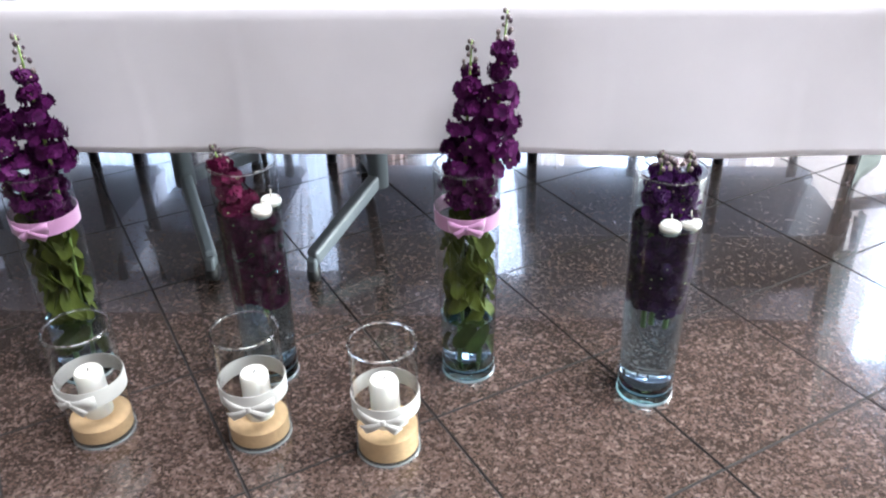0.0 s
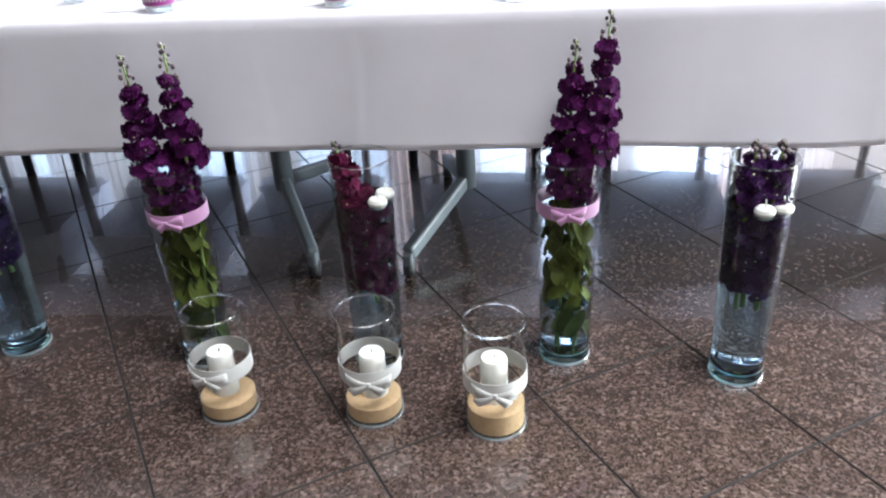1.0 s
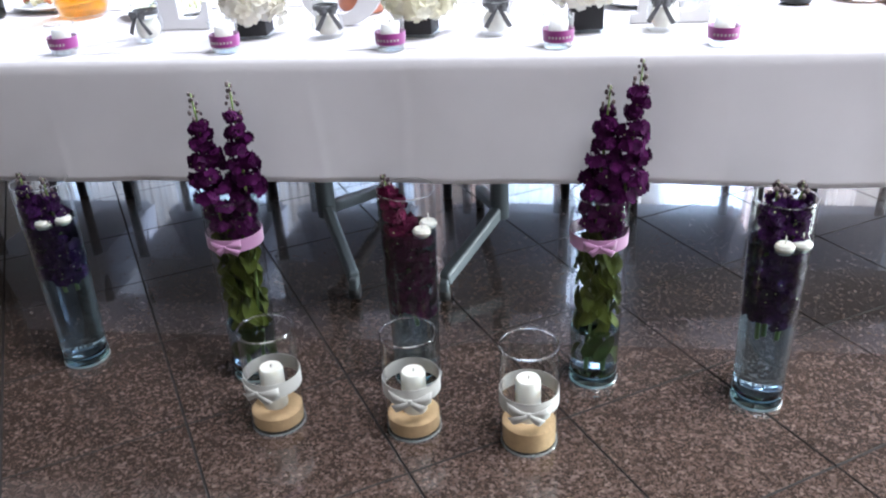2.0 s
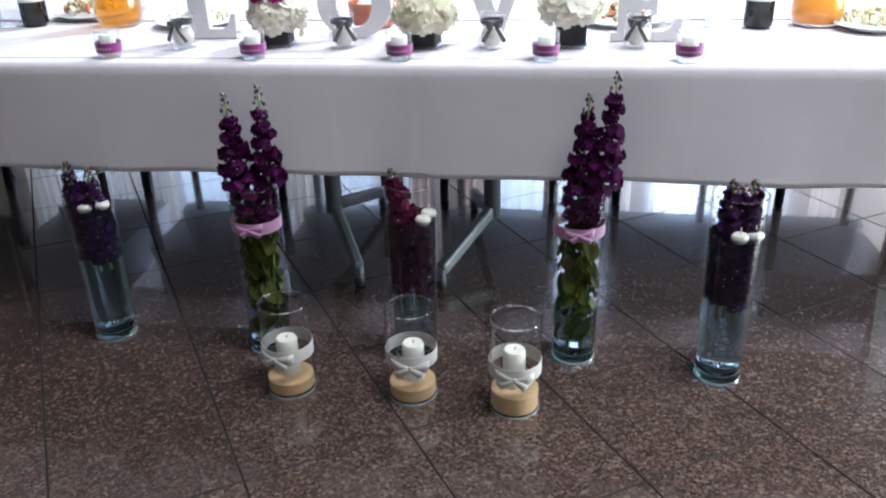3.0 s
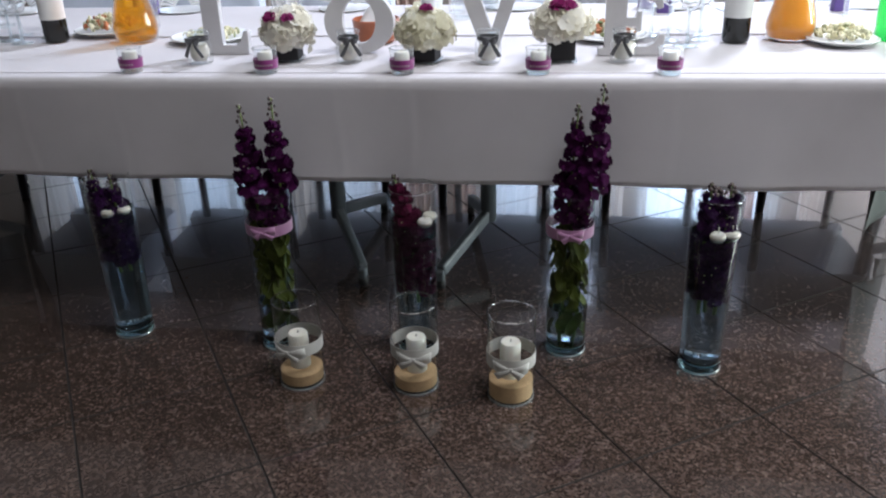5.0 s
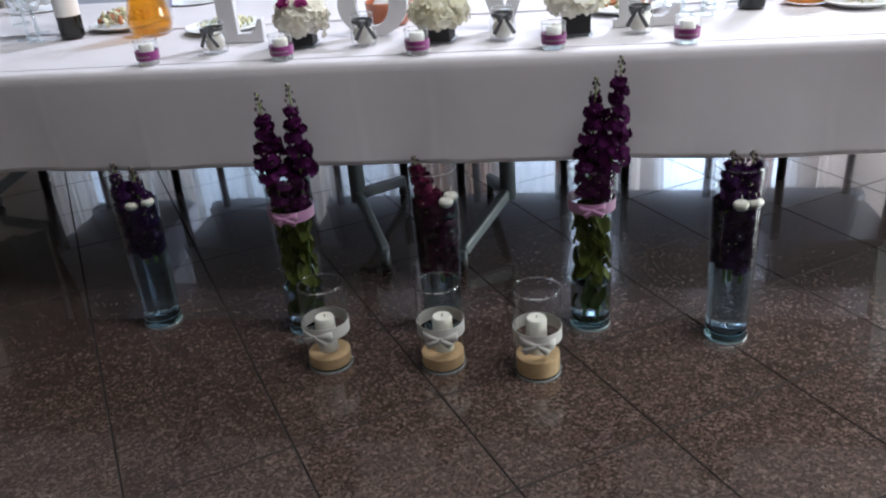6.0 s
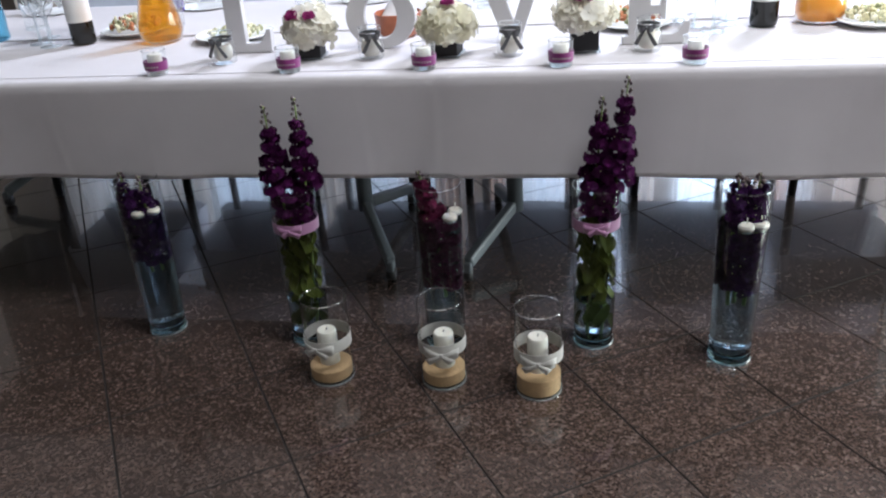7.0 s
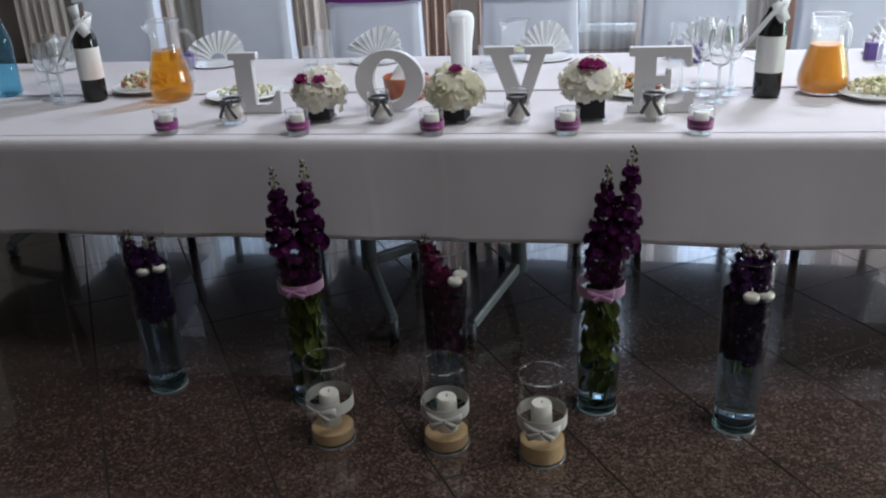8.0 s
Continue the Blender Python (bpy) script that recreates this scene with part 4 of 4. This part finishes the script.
letter("L", [(0, 0), (0.145, 0), (0.147, 0.066), (0.134, 0.066), (0.122, 0.034), (0.108, 0.026), (0.07, 0.026), (0.07, 0.156), (0.085, 0.156), (0.085, LH), (0, LH), (0, 0.156), (0.016, 0.156), (0.016, 0.024), (0, 0.024)], -0.652, 0.3, 0)
ring = [2 * math.pi * k / 48 for k in range(48)]
letter("O", [(0.1 * math.cos(a), 0.0885 + 0.0885 * math.sin(a)) for a in ring], -0.178, 0.3, 0, [(0.047 * math.cos(a), 0.091 + 0.062 * math.sin(a)) for a in ring])
letter("V", [(0.078, 0), (0.118, 0), (0.172, 0.154), (0.193, 0.154), (0.193, LH), (0.113, LH), (0.113, 0.154), (0.131, 0.154), (0.102, 0.062), (0.07, 0.154), (0.085, 0.154), (0.085, LH), (0, LH), (0, 0.154), (0.018, 0.154)], 0.092, 0.318, 0)
letter("E", [(0, 0), (0.172, 0), (0.176, 0.058), (0.162, 0.058), (0.146, 0.034), (0.13, 0.026), (0.072, 0.026), (0.072, 0.078), (0.096, 0.078), (0.1, 0.064), (0.112, 0.064), (0.112, 0.118), (0.1, 0.118), (0.096, 0.102), (0.072, 0.102), (0.072, 0.15),
             (0.122, 0.15), (0.142, 0.141), (0.152, 0.122), (0.166, 0.126), (0.16, LH), (0, LH), (0, 0.152), (0.016, 0.152), (0.016, 0.022), (0, 0.022)], 0.487, 0.268, 0)


# ---------------------------------------------------------------- drinks, plates and napkins
def wine_bottle(x, y, turn, label):
    b = thing("wine_bottle", (x, y, TT), label, "bottle", "wine bottles with napkins", turn=turn)
    part("glass", lathe([(0.0, 0.004), (0.028, 0.0), (0.036, 0.004), (0.038, 0.012), (0.038, 0.19), (0.034, 0.212), (0.022, 0.232), (0.0155, 0.25), (0.0145, 0.298), (0.016, 0.30), (0.016, 0.308), (0.0, 0.308)], 40), BOTTLE, b)
    part("label", lathe([(0.0384, 0.072), (0.0384, 0.172), (0.0388, 0.172), (0.0388, 0.072)], 40, closed=True), LABEL, b, "plain pale paper label")
    part("capsule", lathe([(0.0152, 0.262), (0.0156, 0.262), (0.017, 0.299), (0.017, 0.309), (0.0, 0.3095)], 24), FOIL, b)
    bm = bmesh.new()
    pts, ups = [], []
    for k in range(13):
        a = radians(-60 + k * 30)
        r = 0.021 + 0.012 * (1 - k / 12)
        pts.append((r * math.cos(a), r * math.sin(a), 0.236 + 0.004 * k))
        ups.append((0.3 * math.cos(a), 0.3 * math.sin(a), 1))
    strip(pts, ups, [0.05] * 13, bm, 0.002)
    strip([(0.022, -0.02, 0.268), (0.004, -0.038, 0.246), (-0.022, -0.045, 0.212), (-0.05, -0.047, 0.172), (-0.072, -0.044, 0.14)], [(0.75, 0.1, 0.62), (0.75, 0.05, 0.62), (0.74, 0, 0.62), (0.74, -0.1, 0.6), (0.74, -0.2, 0.6)], [0.034, 0.05, 0.054, 0.046, 0.03], bm, 0.0025)
    strip([(0.0, -0.03, 0.262), (0.014, -0.036, 0.24), (0.03, -0.034, 0.214)], [(0.85, 0.3, 0.5)] * 3, [0.024, 0.034, 0.028], bm, 0.0025)
    part("napkin_tie", bm, NAPKIN, b, "white napkin tied round the neck")
    return b


wine_bottle(-1.21, 0.487, 6, "dark wine bottle with a pale label and a napkin tie")
wine_bottle(0.886, 0.445, -12, "dark wine bottle with a pale label and a napkin tie")


def jug(x, y, turn, fill, fill_z, label, k=1.0):
    j = thing("glass_jug", (x, y, TT), label, "jug", "jugs of juice", turn=turn)
    out = [(0.050, 0.0), (0.060, 0.006), (0.069, 0.028), (0.071, 0.042), (0.068, 0.065), (0.058, 0.105), (0.048, 0.142), (0.043, 0.168), (0.042, 0.185), (0.045, 0.208), (0.052, 0.232), (0.054, 0.238)]
    out = [(r, z * k) for r, z in out]
    part("glass", lathe([(0.0, 0.0)] + out, 48), FINE_GLASS, j)
    part("rim", lathe(rim_round(out[-1][0] - 0.001, out[-1][1], 0.0022), 48, closed=True), RIM_GLASS, j)
    inner = [(r - 0.0036, max(z, 0.008)) for r, z in out if z < fill_z]
    for (ra, za), (rb, zb) in zip(out, out[1:]):
        if za < fill_z <= zb:
            inner.append((ra + (rb - ra) * (fill_z - za) / (zb - za) - 0.0036, fill_z))
    part("juice", lathe([(0.0, 0.008)] + inner + [(0.0, fill_z)], 48), fill, j, "bright orange juice")
    part("handle", tube([(0.046, 0, 0.205 * k), (0.075, 0, 0.203 * k), (0.09, 0, 0.18 * k), (0.092, 0, 0.14 * k), (0.082, 0, 0.1 * k), (0.064, 0, 0.082 * k)], 0.006, 10), FINE_GLASS, j, "curved glass handle")
    part("spout", sheet(8, 4, lambda u, v: (-(0.044 + 0.022 * v * math.sin(math.pi * u)), (u - 0.5) * 0.05, (0.2 + 0.028 * v) * k), 0.0025), FINE_GLASS, j)
    return j


jug(-0.94, 0.49, 25, JUICE_AMBER, 0.158, "glass jug half full of amber apple juice", 1.04)
jug(1.045, 0.485, 35, JUICE_ORANGE, 0.138, "glass jug of opaque orange juice on the table", 0.92)
j = thing("glass_pitcher", (0.125, 1.03, TT), "clear glass pitcher of water with lemon slices", "pitcher")
pr = [(0.04, 0.0), (0.048, 0.01), (0.05, 0.06), (0.043, 0.1), (0.048, 0.135), (0.056, 0.15)]
part("glass", lathe([(0.0, 0.0)] + pr, 40), FINE_GLASS, j)
part("rim", lathe(rim_round(0.0555, 0.15, 0.002), 40, closed=True), RIM_GLASS, j)
part("water", lathe([(0.0, 0.008), (0.042, 0.011), (0.046, 0.055), (0.0, 0.055)], 40), JUG_WATER, j)
part("lemon_slice", lathe([(0.0, 0.02), (0.025, 0.02), (0.026, 0.024), (0.0, 0.025)], 24, at=(0.005, -0.012, 0.03)), LEMON, j, "yellow lemon slice")


def plate(x, y, r, food, seed, label, n=70, heap=0.035):
    rnd = random.Random(seed)
    p = thing("plate", (x, y, TT), label, "plate", "plates of food")
    part("dish", lathe([(0.0, 0.004), (r * 0.5, 0.003), (r * 0.62, 0.0), (r * 0.66, 0.002), (r * 0.95, 0.013), (r, 0.016), (r * 0.97, 0.018), (r * 0.66, 0.008), (0.0, 0.007)], 48), PORCELAIN, p, "white porcelain plate")
    bms = [bmesh.new() for _ in food]
    for i in range(n * 2):
        a, q = rnd.uniform(0, 6.28), math.sqrt(rnd.random()) * 0.72
        z = 0.012 + heap * (1 - q * q) * rnd.uniform(0.5, 1.0)
        s = rnd.uniform(0.0045, 0.011)
        m = Matrix.Translation((q * r * math.cos(a), q * r * math.sin(a), z)) @ Euler([rnd.uniform(0, 6) for _ in range(3)]).to_matrix().to_4x4() @ Matrix.Diagonal((s * rnd.uniform(0.7, 1.6), s, s * rnd.uniform(0.3, 0.9), 1))
        bmesh.ops.create_icosphere(bms[i % len(food)], subdivisions=1, radius=1, matrix=m)
    for bm, f in zip(bms, food):
        tagged(part("salad", bm, f, p, "heap of chopped mixed salad"), kind="stuff")
    return p


plate(-1.10, 0.63, 0.115, (SALAD_A, SALAD_B, SALAD_C), 1, "white plate heaped with a mixed red salad", 90, 0.05)
plate(-0.70, 0.50, 0.125, (SALAD_C, SALAD_B), 2, "white plate with a pale yellow salad", 45, 0.022)
plate(0.53, 0.50, 0.115, (SALAD_A, SALAD_B, SALAD_C), 3, "white plate heaped with a mixed red salad", 80, 0.05)
plate(1.172, 0.42, 0.098, (SALAD_C, SALAD_B, SALAD_C), 4, "wide white platter with pale potato salad", 120, 0.04)
d = thing("terracotta_dish", (-0.165, 0.47, TT), "brown glazed terracotta dish on the white cloth", "dish")
part("bowl", lathe([(0.0, 0.0), (0.05, 0.0), (0.066, 0.02), (0.072, 0.068), (0.069, 0.07), (0.06, 0.03), (0.0, 0.02)], 40), TERRACOTTA, d)
part("napkin", sheet(10, 10, lambda u, v: (-0.06 + 0.12 * u, 0.0 + 0.05 * v, 0.05 + 0.06 * math.sin(math.pi * u) * v + 0.006 * math.sin(9 * u)), 0.0015), NAPKIN, d, "folded white paper napkin")


def wine_glass(x, y, h, r, label):
    g = thing("wine_glass", (x, y, TT), label, "glass", "stemmed glasses")
    w = 0.0014
    part("bowl", lathe([(0.004, h * 0.468), (r * 0.62, h * 0.52), (r, h * 0.68), (r * 0.95, h * 0.84), (r * 0.78, h), (r * 0.78 - w, h), (r * 0.95 - w, h * 0.84), (r - w, h * 0.68), (r * 0.62 - w, h * 0.53), (0.003, h * 0.478)], 32), SHELL_GLASS, g)
    part("stem", tube([(0, 0, 0.0066), (0, 0, h * 0.25), (0, 0, h * 0.465)], [0.006, 0.0035, 0.0045], 10), BASE_GLASS, g)
    part("foot", lathe([(0.0, 0.0), (0.034, 0.0), (0.034, 0.0015), (0.006, 0.006), (0.0, 0.0065)], 32), BASE_GLASS, g)


for x, y, h, r in ((-1.31, 0.455, 0.19, 0.036), (-1.375, 0.5, 0.185, 0.036), (-1.265, 0.55, 0.2, 0.034), (-1.40, 0.60, 0.2, 0.034), (-1.33, 0.66, 0.195, 0.035),
                   (0.742, 0.385, 0.205, 0.036), (0.7, 0.47, 0.21, 0.034), (0.79, 0.48, 0.2, 0.035), (0.81, 0.565, 0.21, 0.034), (0.66, 0.55, 0.2, 0.034), (0.73, 0.62, 0.2, 0.034)):
    wine_glass(x, y, h, r, "empty clear stemmed glass standing in a cluster")


def tumbler(x, y, h, r, label="empty clear straight-sided drinking glass"):
    g = thing("drinking_glass", (x, y, TT), label, "glass", "drinking glasses")
    part("glass", lathe([(r, 0.011), (r * 1.05, h)], 32), FINE_GLASS, g)
    part("base", lathe([(0.0, 0.0), (r * 0.9, 0.0), (r, 0.004), (r, 0.0106), (0.0, 0.0106)], 32), BASE_GLASS, g, "thick clear glass bottom")
    part("rim", lathe(rim_round(r * 1.05, h, 0.0013), 32, closed=True), RIM_GLASS, g)


for x, y, h, r in ((-0.565, 0.97, 0.135, 0.032), (-0.63, 1.0, 0.075, 0.026), (0.70, 1.0, 0.13, 0.031), (1.16, 0.9, 0.12, 0.032), (1.34, 0.86, 0.12, 0.032), (-1.55, 0.75, 0.13, 0.032), (-1.0, 0.72, 0.09, 0.03), (0.03, 0.98, 0.07, 0.028), (0.06, 0.86, 0.06, 0.028)):
    tumbler(x, y, h, r)


def napkin_fan(x, y, turn, lean, s=1.0):
    def place(u, v):
        a = math.pi * (0.06 + 0.88 * u)
        r = (0.03 + 0.082 * v + 0.010 * v * math.sin(9 * u + x * 11)) * s
        pleat = 0.012 * v * (1 if int(round(u * 22)) % 2 else -1) + 0.006 * math.sin(5 * u + x * 7)
        return (-r * math.cos(a), pleat + lean * r * math.sin(a), 0.006 + r * math.sin(a))
    f = part("napkin_fan", sheet(22, 3, place, 0.0012), NAPKIN)
    for p in f.data.polygons:
        p.use_smooth = False
    f.matrix_basis = pose(x, y, TT + 0.008, 0, 0, turn)
    return tagged(f, "white napkin folded to a pleated standing fan", "napkin", "napkin fans at the places")


for x, y, t, ln in ((-1.03, 1.08, 20, 0.3), (-0.40, 1.09, -8, 0.25), (0.235, 1.09, 12, 0.3), (0.80, 1.08, -10, 0.25), (1.43, 1.07, 8, 0.3), (-1.68, 1.08, -5, 0.25)):
    plate_under = part("side_plate", lathe([(0.0, 0.003), (0.06, 0.0), (0.1, 0.007), (0.102, 0.009), (0.06, 0.004), (0.0, 0.005)], 40), PORCELAIN)
    plate_under.matrix_basis = pose(x, y, TT)
    tagged(plate_under, "flat white side plate under a napkin fan", "plate", "side plates at the places")
    napkin_fan(x, y, t, ln)

ch = thing("wrapped_bottle", (-0.045, 0.86, TT), "sparkling wine bottle wrapped in a white napkin", "bottle")
part("napkin_wrap", lathe([(0.0, 0.0), (0.034, 0.0), (0.037, 0.05), (0.04, 0.1), (0.047, 0.15), (0.049, 0.18), (0.043, 0.198), (0.028, 0.207), (0.0, 0.203)], 20), NAPKIN, ch, "smooth white napkin wrapped round the bottle")
part("fold", sheet(6, 10, lambda u, v: (0.048 * math.cos(-2.2 + 1.1 * u), 0.05 * math.sin(-2.2 + 1.1 * u), 0.03 + 0.16 * v), 0.002), NAPKIN, ch)
part("stand", lathe([(0.0, 0.0), (0.055, 0.0), (0.057, 0.006), (0.045, 0.012), (0.0385, 0.012), (0.0385, 0.0015), (0.0, 0.0015)], 32), CUTLERY, ch, "polished steel coaster")


def gift_bag(x, y, turn):
    g = thing("gift_bag", (x, y, TT), "small violet paper gift bag with a cord handle", "gift bag", "violet gift bags", turn=turn)
    part("bag", box((0.05, 0.032, 0.058), (0, 0, 0.029), 0.002), BAG, g)
    part("handle", tube([(-0.014, -0.014, 0.056), (-0.013, -0.014, 0.08), (0, -0.014, 0.09), (0.013, -0.014, 0.08), (0.014, -0.014, 0.056)], 0.0016, 6), BAG, g, "violet cord handle")


for x, y, t in ((-1.12, 1.0, 12), (0.75, 0.96, 0), (1.33, 0.97, 8), (0.7, 1.08, -15)):
    gift_bag(x, y, t)


def plain_bottle(name, x, y, mat, h, r, label, cap):
    b = thing(name, (x, y, TT), label, "bottle")
    prof = [(r * 0.8, 0.0), (r, 0.01), (r * 0.94, h * 0.12), (r, h * 0.2), (r, h * 0.34), (r * 0.93, h * 0.38), (r * 0.93, h * 0.42), (r, h * 0.46), (r, h * 0.62), (r * 0.75, h * 0.75), (r * 0.36, h * 0.9), (r * 0.36, h * 0.96)]
    part("body", lathe([(0.0, 0.004)] + prof + [(0.0, h * 0.96)], 32), mat, b)
    part("water", lathe([(0.0, 0.006), (r * 0.78, 0.008), (r * 0.9, h * 0.12), (r * 0.93, h * 0.34), (r * 0.9, h * 0.5), (0.0, h * 0.5)], 32), JUG_WATER, b)
    part("cap", lathe([(0.0, h * 0.99), (r * 0.42, h * 0.985), (r * 0.43, h * 0.945), (r * 0.38, h * 0.945)], 24), cap, b)


plain_bottle("water_bottle", -1.575, 0.575, BLUE_PLASTIC, 0.3, 0.038, "blue plastic bottle of mineral water", BAG)
plain_bottle("soft_drink_bottle", 1.312, 0.475, GREEN_GLASS, 0.3, 0.038, "green plastic bottle of soft drink", BAG)


def cutlery(x, y, turn):
    c = part("table_knife", box((0.012, 0.2, 0.002), (0, 0, 0.001), 0.0006), CUTLERY)
    box_handle = part("knife_handle", box((0.015, 0.085, 0.006), (0, -0.06, 0.003), 0.002), CUTLERY, c)
    c.matrix_basis = pose(x, y, TT + 0.001, 0, 0, turn)
    tagged(c, "polished steel table knife lying on the cloth", "knife", "table knives")


for x, y, t in ((-1.18, 1.05, 80), (-0.27, 1.06, 20), (0.37, 1.06, -25), (0.94, 1.06, 10)):
    cutlery(x, y, t)


# ---------------------------------------------------------------- granite tiles
TILE, GAP, ANG = 0.379, 0.003, radians(32)
tile_bm = bmesh.new()
s = (TILE - GAP) / 2
outer = [tile_bm.verts.new((x * s, y * s, -0.0016)) for x, y in ((-1, -1), (1, -1), (1, 1), (-1, 1))]
inner = [tile_bm.verts.new((x * (s - 0.0014), y * (s - 0.0014), 0.0)) for x, y in ((-1, -1), (1, -1), (1, 1), (-1, 1))]
low = [tile_bm.verts.new((x * s, y * s, -0.006)) for x, y in ((-1, -1), (1, -1), (1, 1), (-1, 1))]
tile_bm.faces.new(inner)
for k in range(4):
    q = (k + 1) % 4
    tile_bm.faces.new((outer[k], outer[q], inner[q], inner[k])).material_index = 1
    tile_bm.faces.new((low[k], low[q], outer[q], outer[k])).material_index = 1
tile_mesh = mesh_of("tile", tile_bm, [GRANITE, GROUT])
nx, ny = Vector((math.cos(ANG), math.sin(ANG))), Vector((math.sin(ANG), -math.cos(ANG)))
spots = []
for i in range(-26, 27):
    for k in range(-26, 27):
        c = nx * (0.205 + (i + 0.5) * TILE) + ny * (0.355 + (k + 0.5) * TILE)
        if abs(c.x) < 6.2 and -6.2 < c.y < 6.0:
            spots.append(((c - Vector((0, 0.6))).length, c))
spots.sort(key=lambda e: e[0])
rnd = random.Random(4)
for d, c in spots[:300]:
    t = new("tile", tile_mesh)
    t.parent = floor
    t.matrix_basis = pose(c.x, c.y, rnd.uniform(-0.0003, 0.0003), 0, 0, math.degrees(ANG) + 90 * rnd.randrange(4))
vs, fs = [], []
for d, c in spots[300:]:
    b = len(vs)
    vs += [(*(c + nx * (x * s) + ny * (y * s)), 0.0) for x, y in ((-1, -1), (-1, 1), (1, 1), (1, -1))]
    fs.append((b, b + 1, b + 2, b + 3))
far = bpy.data.meshes.new("far_tiles")
far.from_pydata(vs, [], fs)
far.materials.append(GRANITE)
far_ob = new("far_tiles", far)
far_ob.parent = floor
tagged(far_ob, "polished granite tiles far across the hall", kind="stuff")
